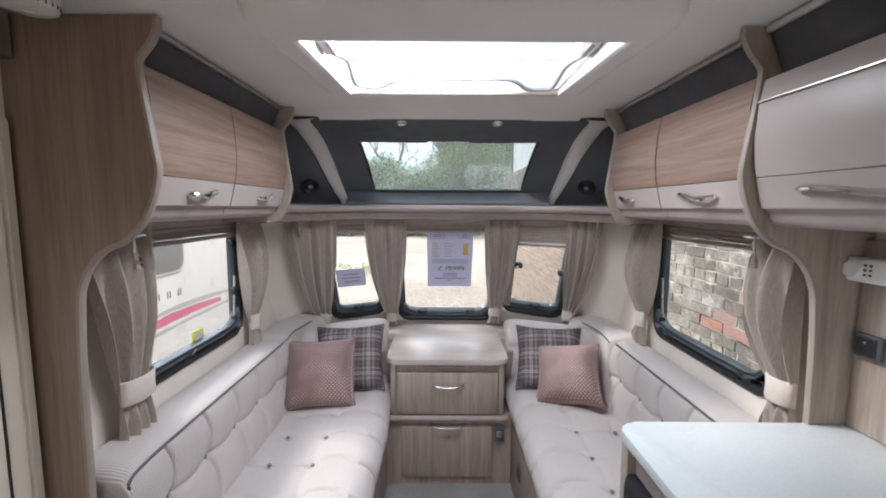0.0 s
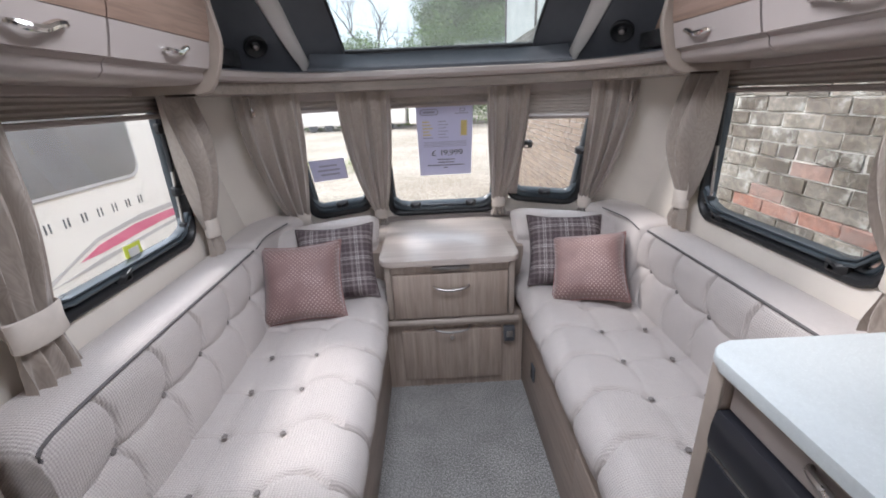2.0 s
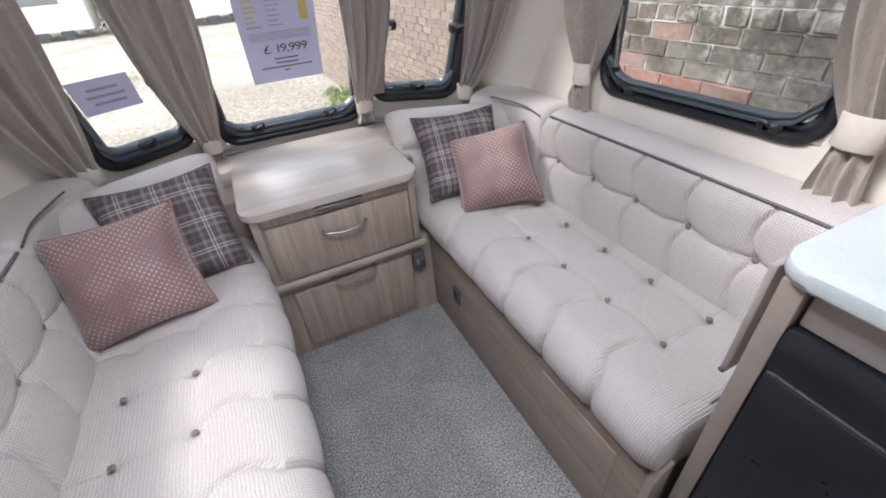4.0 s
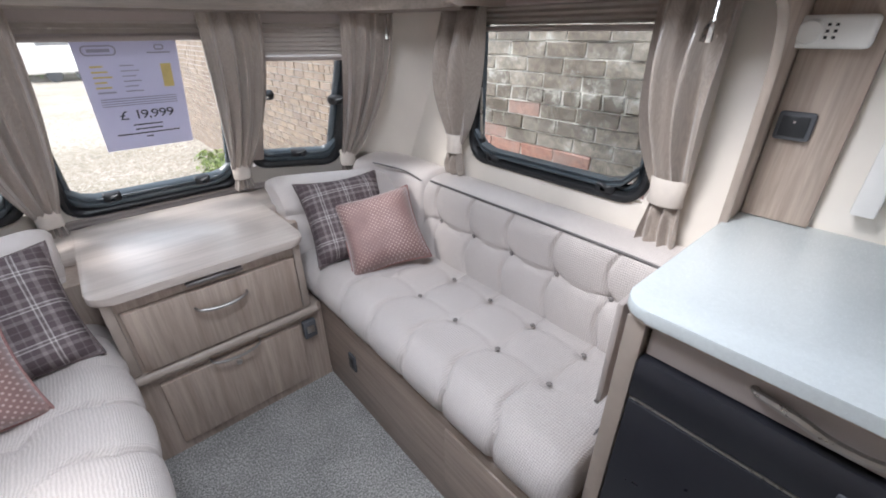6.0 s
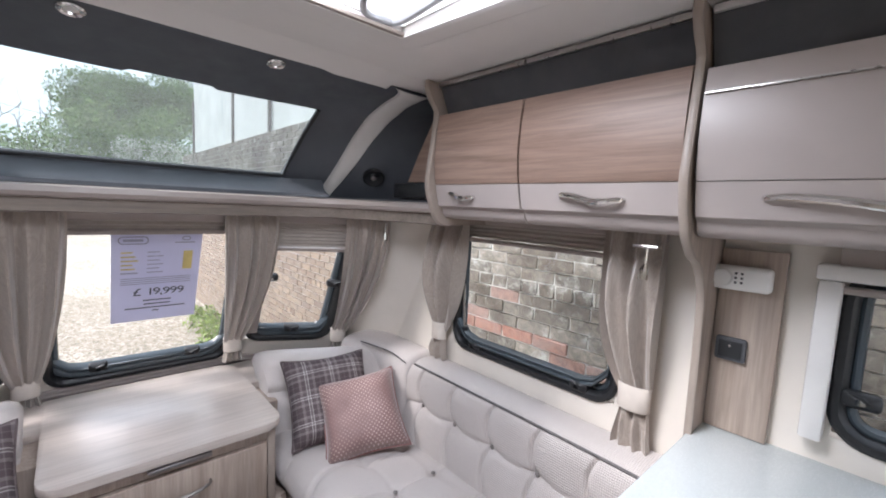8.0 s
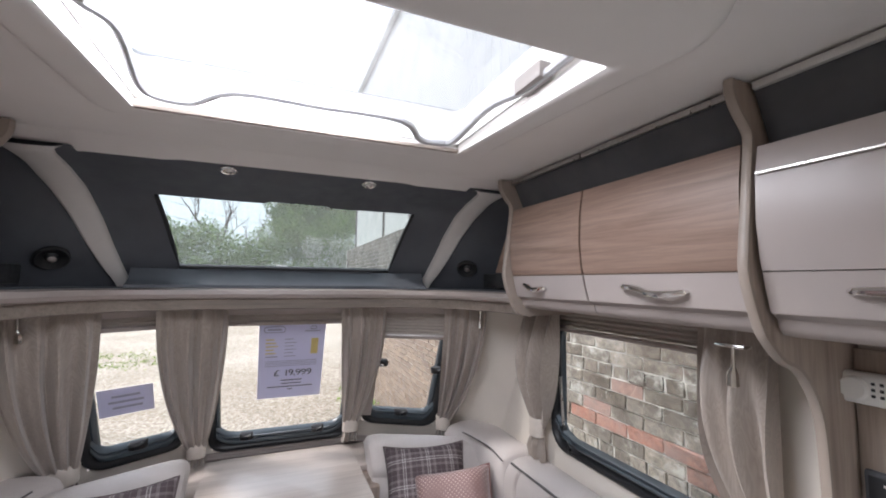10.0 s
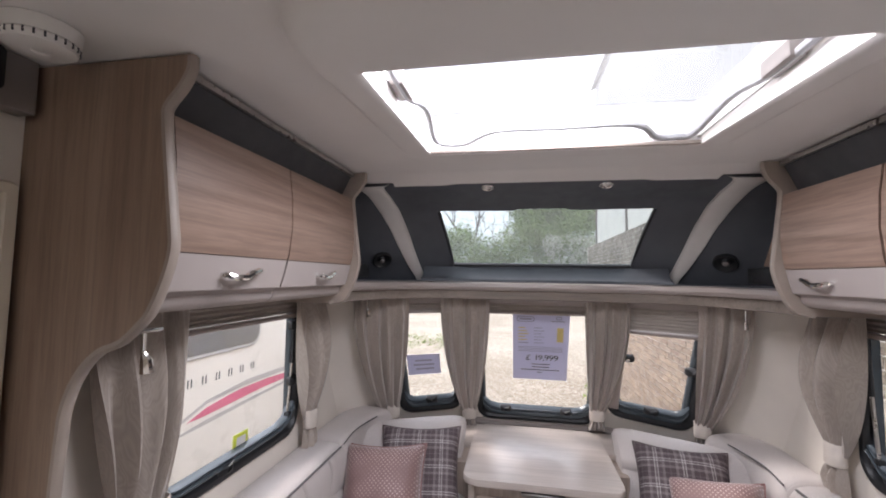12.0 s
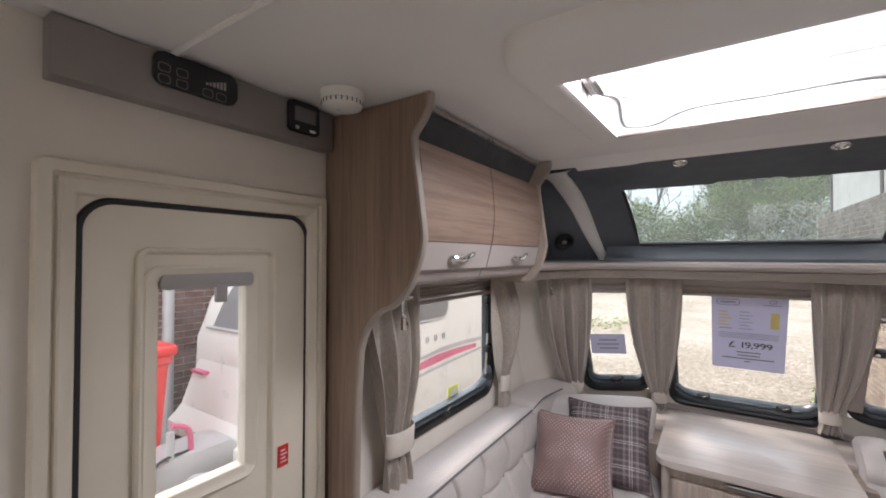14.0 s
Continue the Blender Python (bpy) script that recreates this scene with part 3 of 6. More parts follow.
def handle(name, parent, s, y, z, x, length, mat):
    h = length / 2
    bm = bmesh.new()
    pts = smooth_path([(s * (x + 0.012), y - h, z - 0.004), (s * (x - 0.012), y - h + 0.004, z - 0.004), (s * (x - 0.021), y - h * 0.55, z - 0.008), (s * (x - 0.022), y - h * 0.1, z - 0.008), (s * (x - 0.022), y + h * 0.3, z + 0.001), (s * (x - 0.020), y + h * 0.7, z + 0.006), (s * (x - 0.012), y + h - 0.004, z + 0.005), (s * (x + 0.012), y + h, z + 0.004)], 5)
    n = len(pts)
    add_tube(bm, pts, [0.0045 + 0.0035 * math.sin(math.pi * i / (n - 1)) for i in range(n)], 8)
    part(name, bm, mat, parent, "bright chrome bow handle")


def locker(s, ya, yb, handle_len, hy, wood_mat, label, big=False):
    lk = thing("overhead_locker", (s * 0.85, (ya + yb) / 2, 1.47), label, "locker", "overhead lockers")
    g = 0.0016
    up = (0.0 if big else 0.012) if s > 0 else 0.022
    body = [(0.80, CEIL - 0.004), (0.80, 1.86 + up), (0.725, 1.845 + up), (0.725, 1.56), (0.735, 1.552), (0.738, 1.536), (0.750, 1.524), (0.78, 1.519), (W - 0.001, 1.519), (W - 0.001, CEIL - 0.004)]
    part("carcass", prism([(s * x, z) for x, z in body], "y", ya, yb), M_LIP, lk, "taupe laminate carcass with rounded lower lip")
    band = [(0.70, CEIL - 0.004), (0.745, 1.858 + up), (0.80, 1.858 + up), (0.80, CEIL - 0.004)]
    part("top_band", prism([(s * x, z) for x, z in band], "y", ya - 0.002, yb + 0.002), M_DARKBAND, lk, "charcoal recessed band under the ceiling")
    part("top_rail", box(min(s * 0.692, s * 0.704), max(s * 0.692, s * 0.704), ya + g, yb - g, CEIL - 0.02, CEIL - 0.006, 0.002), M_RIB if big else M_STEEL, lk, "thin rail at the ceiling")
    hi = (1.857 + up, 0.722)
    pts = [(0.722, hi[0]), (0.700, 1.852 + up), (0.690, 1.80), (0.686, 1.72), (0.692, 1.652), (0.697, 1.634)]
    door = part("door_upper", prism([(s * x, z) for x, z in pts + [(0.722, 1.634)]], "y", ya + (g if s > 0 else 0.0004), yb - (g if s > 0 else 0.0004)), wood_mat, lk)
    low = [(0.697, 1.632), (0.704, 1.60), (0.715, 1.562), (0.733, 1.560), (0.733, 1.632)]
    fl = part("door_lower", prism([(s * x, z) for x, z in low], "y", ya + g, yb - g), M_GLOSS, lk, "cashmere gloss lower door rail")
    handle("handle", fl, s, hy, 1.597, 0.708, handle_len, M_CHROME)
    return lk


LW = "walnut-effect overhead locker with cashmere rail and chrome handle, closed"
locker(-1, 1.195, 1.569, 0.12, 1.40, M_WOODY, LW)
locker(-1, 1.573, 1.985, 0.10, 1.80, M_WOODY, LW)
locker(1, 1.229, 1.644, 0.165, 1.432, M_WOODY, LW)
locker(1, 1.648, 2.00, 0.105, 1.875, M_WOODY, LW)
for y in (0.30, -0.62):
    bl = locker(1, y + 0.002, y + 0.905, 0.30, y + 0.64, M_GLOSS, "cashmere gloss kitchen overhead locker with chrome handle", True)
    part("door_strip", box(0.683, 0.70, y + 0.006, y + 0.90, 1.800, 1.803), M_STEEL, bl, "thin bright metal inlay")


def end_panel(s, y0, y1, full, mat, label):
    e = thing("locker_end_panel", (s * 0.9, (y0 + y1) / 2, 0 if full else 1.465), label, "panel", "locker end panels")
    pr = end_profile(s, full)
    part("board", prism(pr, "y", y0 + 0.002, y1 - 0.002), mat, e)
    k = len(pr) - 2
    edge = smooth_path([(x - s * 0.0, (y0 + y1) / 2, z) for x, z in pr[:k]], 3)
    bm = bmesh.new()
    rows = []
    for i, p in enumerate(edge):
        q0, q1 = edge[max(i - 1, 0)], edge[min(i + 1, len(edge) - 1)]
        d = (q1 - q0).normalized()
        n = Vector((d.z, 0, -d.x))
        if n.x * s > 0:
            n = -n
        hw = (y1 - y0) / 2
        rows.append([p + n * a + Vector((0, b3, 0)) for a, b3 in ((-0.004, -hw), (0.003, -hw), (0.006, -hw * 0.5), (0.006, hw * 0.5), (0.003, hw), (-0.004, hw))])
    add_grid(bm, rows)
    part("edge_band", bm, M_EDGE, e, "taupe rounded edge band")
    return e


end_panel(-1, 1.172, 1.192, True, M_WOODBROWN, "brown walnut full-height end panel with curved edge")
end_panel(-1, 1.987, 2.01, False, M_EDGE, "taupe shaped end panel of the overhead lockers")
end_panel(1, 1.2095, 1.2265, True, M_WOODZ, "taupe shaped end panel with curved edge beside the kitchen")
end_panel(1, 2.002, 2.025, False, M_EDGE, "taupe shaped end panel of the overhead lockers")
for s in (-1, 1):
    nook = thing("corner_cubby", (s * 0.88, 2.12, 1.53), "small walnut corner panel over a black cubby", "panel", "front corner panels")
    part("panel", prism([(2.03, 1.955), (2.03, 1.65), (2.26, 1.65), (2.20, 1.75), (2.12, 1.87)], "x", s * 0.775, s * 0.79), M_WOODY, nook)
    part("cubby", box(min(s * 0.755, s * 0.99), max(s * 0.755, s * 0.99), 2.03, 2.33, 1.588, 1.645, 0.006), M_BLACK, nook, "black cubby box")

# ---- sofas ----
PITCH = 0.195


def groove(p, q, width):
    return math.exp(-((p - q) / width) ** 2)


def sofa(s):
    so = thing("sofa", (s * 0.66, 1.85, 0), "oatmeal chenille bench sofa with buttoned quilting and grey piping", "sofa", "facing sofas")
    YA = 1.235
    deep = 0.0 if s > 0 else 0.05
    # plinth
    fx = 0.365 - deep * 0.6
    pl = part("plinth", box(min(s * fx, s * 0.385), max(s * fx, s * 0.385), YA + 0.01, 2.43, 0.0, 0.40, 0.002), M_PLINTH, so, "long-grained wood plinth board")
    part("hatch", box(min(s * (fx - 0.006), s * (fx + 0.004)), max(s * (fx - 0.006), s * (fx + 0.004)), YA + 0.09, 1.62, 0.05, 0.365, 0.003), M_PLINTH, pl, "wood access hatch")
    part("end_trim", prism([(s * (fx - 0.004), 0.0), (s * (fx - 0.004), 0.40), (s * (fx + 0.02), 0.435), (s * (fx + 0.05), 0.45), (s * (fx + 0.05), 0.0)], "y", YA - 0.012, YA + 0.008), M_EDGE, so, "taupe curved end trim")
    part("base", box(min(s * 0.385, s * 0.98), max(s * 0.385, s * 0.98), YA + 0.012, 2.90, 0.0, 0.40), M_EDGE, so)
    # the quilting starts a little nearer to the kitchen on the left sofa
    first = 1.425 if s > 0 else 1.373
    seams = [first + PITCH * k for k in range(5)]
    rows_x = (0.583, 0.758) if s > 0 else (0.537, 0.706)
    inward = 0.0 if s > 0 else 0.022
    bm = bmesh.new()
    prof = []
    for a in spread(-95, 90, 14):
        prof.append((0.425 + 0.082 * -math.cos(radians(a)), 0.478 + 0.082 * math.sin(radians(a))))
    prof += [(x, 0.560 - 0.012 * ((x - 0.42) / 0.4)) for x in spread(0.43, 0.84, 40)[1:]]
    rows = []
    for y in spread(YA, 2.62, 420):
        e = min((y - YA) / 0.05, 1.0)
        rnd = math.sqrt(max(0, 1 - (1 - e) ** 2))
        e2 = min((2.62 - y) / 0.05, 1.0)
        rnd *= math.sqrt(max(0, 1 - (1 - e2) ** 2)) * 0.3 + 0.7
        row = []
        for x, z in prof:
            xx = x - deep * min(1, max(0, (0.75 - x) / 0.33))
            # grooves run from the front buttons in a bow to the front edge
            f = min(1, max(0, (rows_x[0] - xx) / (rows_x[0] - 0.36)))
            bow = 0.045 * math.sin(math.pi * f) if z > 0.48 else 0.0
            yb = y - bow
            k = min(range(5), key=lambda i: abs(yb - seams[i]))
            depth = 0.25 + 0.95 * f if xx < rows_x[0] else 0.22
            if xx > rows_x[1]:
                depth = 0.5
            d = 0.012 * depth * groove(yb, seams[k], 0.008 + 0.002 * f)
            ph = (yb - first) / PITCH
            arch = abs(math.sin(math.pi * ph)) ** 0.4
            puff = (0.004 + 0.008 * f) * arch * min(1, max(0, (z - 0.40) / 0.1))
            # soft creases from button to button along the seat
            for bx in rows_x:
                sag = bx + 0.010 * math.sin(math.pi * (y - first) / PITCH) ** 2
                d += 0.0045 * groove(xx, sag, 0.010) * (1 if z > 0.5 else 0)
                r2 = ((xx - bx) ** 2 + (y - seams[min(range(5), key=lambda i: abs(y - seams[i]))]) ** 2) / 0.024 ** 2
                if r2 < 6 and z > 0.5:
                    d += 0.014 * math.exp(-r2)
            n = Vector((x - 0.425, 0, z - 0.478)).normalized() if x < 0.425 else Vector((0, 0, 1))
            px, pz = x + n.x * (puff - d), z + n.z * (puff - d)
            if pz > 0.478:
                pz = 0.478 + (pz - 0.478) * (0.55 + 0.45 * rnd)
            px = px if px > 0.425 else 0.425 + (px - 0.425) * (0.6 + 0.4 * rnd)
            px -= deep * min(1, max(0, (0.75 - x) / 0.33)) * (1 - 0.6 * min(1, max(0, (y - 2.1) / 0.4)))
            row.append((s * px, y, pz))
        rows.append(row)
    vs = add_grid(bm, rows)
    lo0 = [bm.verts.new((s * 0.84, YA, 0.40)), bm.verts.new((s * 0.43, YA, 0.396))]
    cap_loop(bm, [*vs[0], lo0[0], lo0[1]])
    seat = part("seat_cushion", bm, M_SEAT, so)
    for by in seams[:4]:
        for bx in rows_x:
            bm = bmesh.new()
            bmesh.ops.create_uvsphere(bm, u_segments=10, v_segments=6, radius=0.009, matrix=pose(s * bx, by, 0.549) @ Matrix.Diagonal((1, 1, 0.5, 1)))
            part("button", bm, M_BUTTON, seat, "small grey covered button")
    part("seat_piping", tube(smooth_path([(s * x, YA + 0.02, z) for x, z in ((0.385, 0.42), (0.375, 0.48), (0.40, 0.535), (0.48, 0.548), (0.82, 0.545))], 4), 0.004, 6), M_PIPE, seat, "grey piping")
    # backrest along the wall
    bm = bmesh.new()
    prof = [(0.82, 0.53), (0.824, 0.58), (0.832, 0.63), (0.842, 0.68), (0.848, 0.72), (0.850, 0.76), (0.850, 0.80), (0.851, 0.83), (0.854, 0.855), (0.862, 0.874), (0.880, 0.884), (0.91, 0.889), (0.95, 0.890), (0.985, 0.888), (0.998, 0.875)]
    fine = smooth_path([(x - inward * (0.998 - x) / 0.15 if x > 0.85 else x - inward, 0, z) for x, z in prof], 4)
    BZ = 0.708
    rows = []
    for y in spread(YA - 0.015, 2.30, 360):
        e = min((y - YA + 0.015) / 0.06, 1.0)
        e = min(e, (2.30 - y) / 0.04 + 0.05)
        rnd = math.sqrt(max(0, 1 - (1 - e) ** 2))
        row = []
        for p in fine:
            x, z = p.x, p.z
            facing = 1.0 if z < 0.862 and x < 0.87 else 0.0
            # upright grooves bow sideways between the button row and the piping
            up = min(1, max(0, (z - BZ) / 0.15)) if z > BZ else -min(1, (BZ - z) / 0.15)
            yb = y - 0.022 * math.sin(math.pi * abs(up))
            near = min(seams, key=lambda q: abs(yb - q))
            d = facing * 0.009 * groove(yb, near, 0.0075)
            sag = BZ - 0.004 * math.sin(math.pi * (y - first) / PITCH) ** 2
            d += facing * 0.008 * groove(z, sag, 0.007)
            r2 = ((z - BZ) ** 2 + (y - near) ** 2) / 0.024 ** 2
            if r2 < 6:
                d += facing * 0.014 * math.exp(-r2)
            ph = (yb - first) / PITCH
            puff = facing * 0.010 * abs(math.sin(math.pi * ph)) ** 0.45 * min(1, abs(z - sag) / 0.06) ** 0.6 * min(1, max(0, (0.87 - z) / 0.05)) ** 0.6
            top = 1.0 - 0.12 * (1 - rnd)
            row.append((s * (x + d - puff), y, 0.53 + (z - 0.53) * top))
        rows.append(row)
    vs = add_grid(bm, rows)
    lo = bm.verts.new((s * 0.998, YA - 0.015, 0.53))
    cap_loop(bm, [*vs[0], lo])
    back = part("backrest", bm, M_SEAT, so)
    for by in seams:
        bm = bmesh.new()
        bmesh.ops.create_uvsphere(bm, u_segments=10, v_segments=6, radius=0.009, matrix=pose(s * (0.861 - inward), by, BZ) @ Matrix.Diagonal((0.5, 1, 1, 1)))
        part("button", bm, M_BUTTON, back, "small grey covered button")
    PX = 0.857 - inward
    part("piping", tube([(s * PX, YA - 0.006, 0.60)] + smooth_path([(s * (PX - 0.004), YA - 0.008, 0.82), (s * (PX - 0.001), YA + 0.03, 0.864), (s * PX, 1.6, 0.872), (s * PX, 2.0, 0.872), (s * PX, 2.27, 0.872)], 5), 0.0045, 6), M_PIPE, back, "dark grey piping")
    # corner cushion and the short backrest before the front wall
    bm = bmesh.new()
    prof = [(2.60, 0.50), (2.615, 0.58), (2.625, 0.66), (2.655, 0.70), (2.665, 0.76), (2.70, 0.80), (2.735, 0.833), (2.79, 0.848), (2.86, 0.845), (2.93, 0.825)]
    fine = smooth_path([(0, y, z) for y, z in prof], 3)
    rows = []
    for x in spread(0.378, 0.995, 44):
        e = min((x - 0.378) / 0.09, 1.0)
        rnd = math.sqrt(max(0, 1 - (1 - e) ** 2))
        row = []
        for p in fine:
            cy, cz = 2.78, 0.68
            f = 0.80 + 0.20 * rnd
            y = cy + (p.y - cy) * f - front_off(x) * 0.8
            z = cz + (p.z - cz) * f
            if z < 0.86:
                y += 0.01 * math.exp(-((z - 0.715) / 0.012) ** 2)
            row.append((s * x, y, z))
        rows.append(row)
    vs = add_grid(bm, rows)
    cap_loop(bm, vs[0])
    fb = part("front_backrest", bm, M_SEATTOP, so, "smooth oatmeal corner backrest")
    # corner cushion between the two backrests
    bm = bmesh.new()
    prof = [(0.80, 0.53), (0.812, 0.60), (0.822, 0.68), (0.826, 0.76), (0.832, 0.83), (0.845, 0.872), (0.875, 0.890), (0.93, 0.897), (0.985, 0.894), (0.998, 0.88)]
    fine = smooth_path([(x, 0, z) for x, z in prof], 3)
    rows = []
    for y in spread(2.305, 2.74, 40):
        e = min((y - 2.305) / 0.05, 1.0)
        rnd = math.sqrt(max(0, 1 - (1 - e) ** 2))
        inn = 0.10 * max(0, (y - 2.45) / 0.3) ** 2
        rows.append([(s * min(p.x + 0.02 * (1 - rnd) - inn * (0.99 - p.x) / 0.19, 0.999), y, 0.53 + (p.z - 0.53) * (0.93 + 0.07 * rnd)) for p in fine])
    vs = add_grid(bm, rows)
    lo = bm.verts.new((s * 0.998, 2.305, 0.53))
    cap_loop(bm, [*vs[0], lo])
    cc = part("corner_cushion", bm, M_SEATTOP, so, "smooth oatmeal corner cushion")
    part("corner_piping", tube(smooth_path([(s * 0.842, 2.315, 0.865), (s * 0.836, 2.42, 0.884), (s * 0.815, 2.55, 0.886), (s * 0.80, 2.62, 0.886)], 5), 0.0035, 6), M_PIPE, cc, "dark grey piping")
    return so


sofa(1)
sofa(-1)

# ---- chest of drawers between the sofas ----
chest = thing("chest", (0, 2.7, 0), "pale wood front chest with two drawers and metal bow handles", "chest")
part("carcass", box(-0.31, 0.315, 2.425, 3.02, 0.41, 0.70), M_WOODZ, chest)
part("lower_carcass", box(-0.362, 0.362, 2.43, 3.02, 0.0, 0.408), M_WOODZ, chest)
top = []
for u, v in rounded_rect(-0.335, 0.335, 2.385, 3.06, 0.06, 8):
    bow = 0.009 * (1 - (u / 0.335) ** 2) if v < 2.6 else 0
    top.append((u, v - bow))
part("top", prism(top, "z", 0.713, 0.742, 0.006), M_WOODX, chest, "pale ash-effect top with rounded front corners")
part("back_ledge", box(-0.43, 0.43, 2.80, 3.09, 0.70, 0.728, 0.004), M_WOODX, chest, "pale wood ledge below the window")
part("tray", box(-0.29, 0.295, 2.412, 2.5, 0.668, 0.705, 0.003), M_WOODZ, chest, "slide-out tray edge")
for sgn in (-1, 1):
    part("side_stile", box(min(sgn * 0.283, sgn * 0.312), max(sgn * 0.283, sgn * 0.312), 2.408, 2.44, 0.42, 0.71, 0.005), M_EDGE, chest, "taupe rounded stile")


def drawer(x0, x1, z0, z1, y, name):
    d = part(name, box(x0, x1, y - 0.012, y + 0.02, z0, z1, 0.003), M_WOODZ, chest, "grey walnut drawer front")
    return d


def bow_handle(parent, xc, y, z, w):
    pts = smooth_path([(xc - w, y + 0.012, z + 0.006), (xc - w + 0.006, y - 0.016, z + 0.004), (xc - w * 0.5, y - 0.026, z - 0.003), (xc, y - 0.028, z - 0.006), (xc + w * 0.5, y - 0.026, z - 0.003), (xc + w - 0.006, y - 0.016, z + 0.004), (xc + w, y + 0.012, z + 0.006)], 4)
    n = len(pts)
    part("handle", tube(pts, [0.0038 + 0.0026 * math.sin(math.pi * i / (n - 1)) for i in range(n)], 8), M_PEWTER, parent, "dark pewter bow handle")


d1 = drawer(-0.272, 0.278, 0.425, 0.66, 2.415, "drawer")
bow_handle(d1, 0.005, 2.40, 0.592, 0.085)
d2 = drawer(-0.252, 0.25, 0.055, 0.345, 2.420, "drawer")
bow_handle(d2, 0.0, 2.40, 0.362, 0.088)
part("tray_handle", box(-0.085, 0.095, 2.392, 2.412, 0.684, 0.700, 0.005), M_PEWTER, chest, "steel bar handle of the tray")
part("mid_rail", prism([(2.398, 0.398), (2.398, 0.388), (2.404, 0.380), (2.44, 0.376), (2.44, 0.416), (2.412, 0.414), (2.403, 0.408)], "x", -0.335, 0.335), M_EDGE, chest, "taupe rounded rail between the drawers")
bm = bmesh.new()
bmesh.ops.create_cone(bm, cap_ends=True, segments=16, radius1=0.011, radius2=0.009, depth=0.008, matrix=pose(0.0, 2.404, 0.305, 90, 0, 0))
part("lock", bm, M_STEEL, d2, "small round lock")
for sgn in (-1, 1):
    part("side_filler", box(min(sgn * 0.318, sgn * 0.40), max(sgn * 0.318, sgn * 0.40), 2.63, 3.0, 0.409, 0.699), M_WOODZ, chest, "wood side filler")
# sill mouldings under the front windows
bm = bmesh.new()
xr = spread(-0.84, 0.84, 36)
prof = [(0.752, -0.001), (0.752, -0.010), (0.747, -0.014), (0.738, -0.014), (0.733, -0.020), (0.712, -0.022), (0.706, -0.014), (0.706, -0.001)]
add_grid(bm, [[front_at(x, z, d) for z, d in prof] for x in xr], close_v=True)
tagged(part("trim_front_sill", bm, M_LIP), "taupe stepped sill moulding below the front windows", "trim", "", "structure")
sk = thing("socket", (0.29, 2.41, 0.31), "dark grey double socket plate on the chest", "socket")
part("plate", box(0.262, 0.318, 2.398, 2.424, 0.268, 0.352, 0.006), M_DARKBAND, sk)
part("insert", box(0.274, 0.306, 2.394, 2.40, 0.295, 0.33, 0.003), M_STEEL, sk, "grey insert")

# ---- kitchen ----
kit = thing("kitchen_unit", (0.7, 0.5, 0), "kitchen unit with cream drawer rail and light wood side", "kitchen unit")
part("side_panel", box(0.425, W - 0.002, 1.175, 1.205, 0.0, 0.998, 0.003), M_WOODZ, kit, "light wood side panel")
part("side_edge", box(0.418, 0.426, 1.173, 1.207, 0.0, 0.998, 0.003), M_EDGE, kit, "taupe edge strip")
part("carcass", box(0.47, W - 0.002, -1.0, 1.17, 0.0, 0.995), M_LIP, kit)
part("drawer_front", box(0.436, 0.468, -0.3, 1.168, 0.925, 0.992, 0.003), M_GLOSS, kit, "cream drawer rail under the worktop")
handle("rail_handle", kit, 1, 0.93, 0.958, 0.442, 0.17, M_STEEL)
wt = [(W - 0.002, 1.222), (0.455, 1.222)]
for a in spread(90, 180, 8):
    wt.append((0.455 + 0.05 * math.cos(radians(a)), 1.172 + 0.05 * math.sin(radians(a))))
wt += [(0.405, 0.6), (0.405, -1.0), (W - 0.002, -1.0)]
wtop = thing("worktop", (0.7, 0.2, 1.0), "pale speckled white kitchen worktop with rounded corner", "worktop")
part("surface", prism(wt, "z", 1.004, 1.028, 0.005), M_TOP, wtop)
part("underside", prism([(x + 0.003 if x < 0.9 else x, y - 0.003 if y > 0 else y) for x, y in wt], "z", 0.999, 1.0038), M_EDGE, wtop, "taupe lower edge of the worktop")
flap = thing("worktop_flap", (0.7, 1.23, 0.76), "cream folding worktop flap hanging down beside the sofa", "flap")
part("board", box(0.445, 0.975, 1.2255, 1.239, 0.745, 0.992, 0.005), M_GLOSS, flap)
part("hinge", tube([(0.45, 1.236, 0.738), (0.53, 1.236, 0.738)], 0.006, 8), M_STEEL, flap, "small metal catch")
fr = thing("fridge", (0.7, 0.88, 0), "black built-in fridge with glossy door and control strip", "fridge")
part("door", box(0.414, 0.468, 0.60, 1.170, 0.06, 0.83, 0.006), M_FRIDGE, fr)
part("control_strip", prism([(0.468, 0.922), (0.420, 0.922), (0.415, 0.914), (0.412, 0.89), (0.412, 0.855), (0.416, 0.839), (0.468, 0.837)], "y", 0.60, 1.170), M_FRIDGE, fr, "curved black control strip")
part("trim_line", box(0.416, 0.424, 0.60, 1.168, 0.831, 0.836, 0.001), M_STEEL, fr, "thin bright trim")
part("latch", box(0.408, 0.42, 0.85, 0.89, 0.868, 0.888, 0.003), M_DARKBAND, fr)

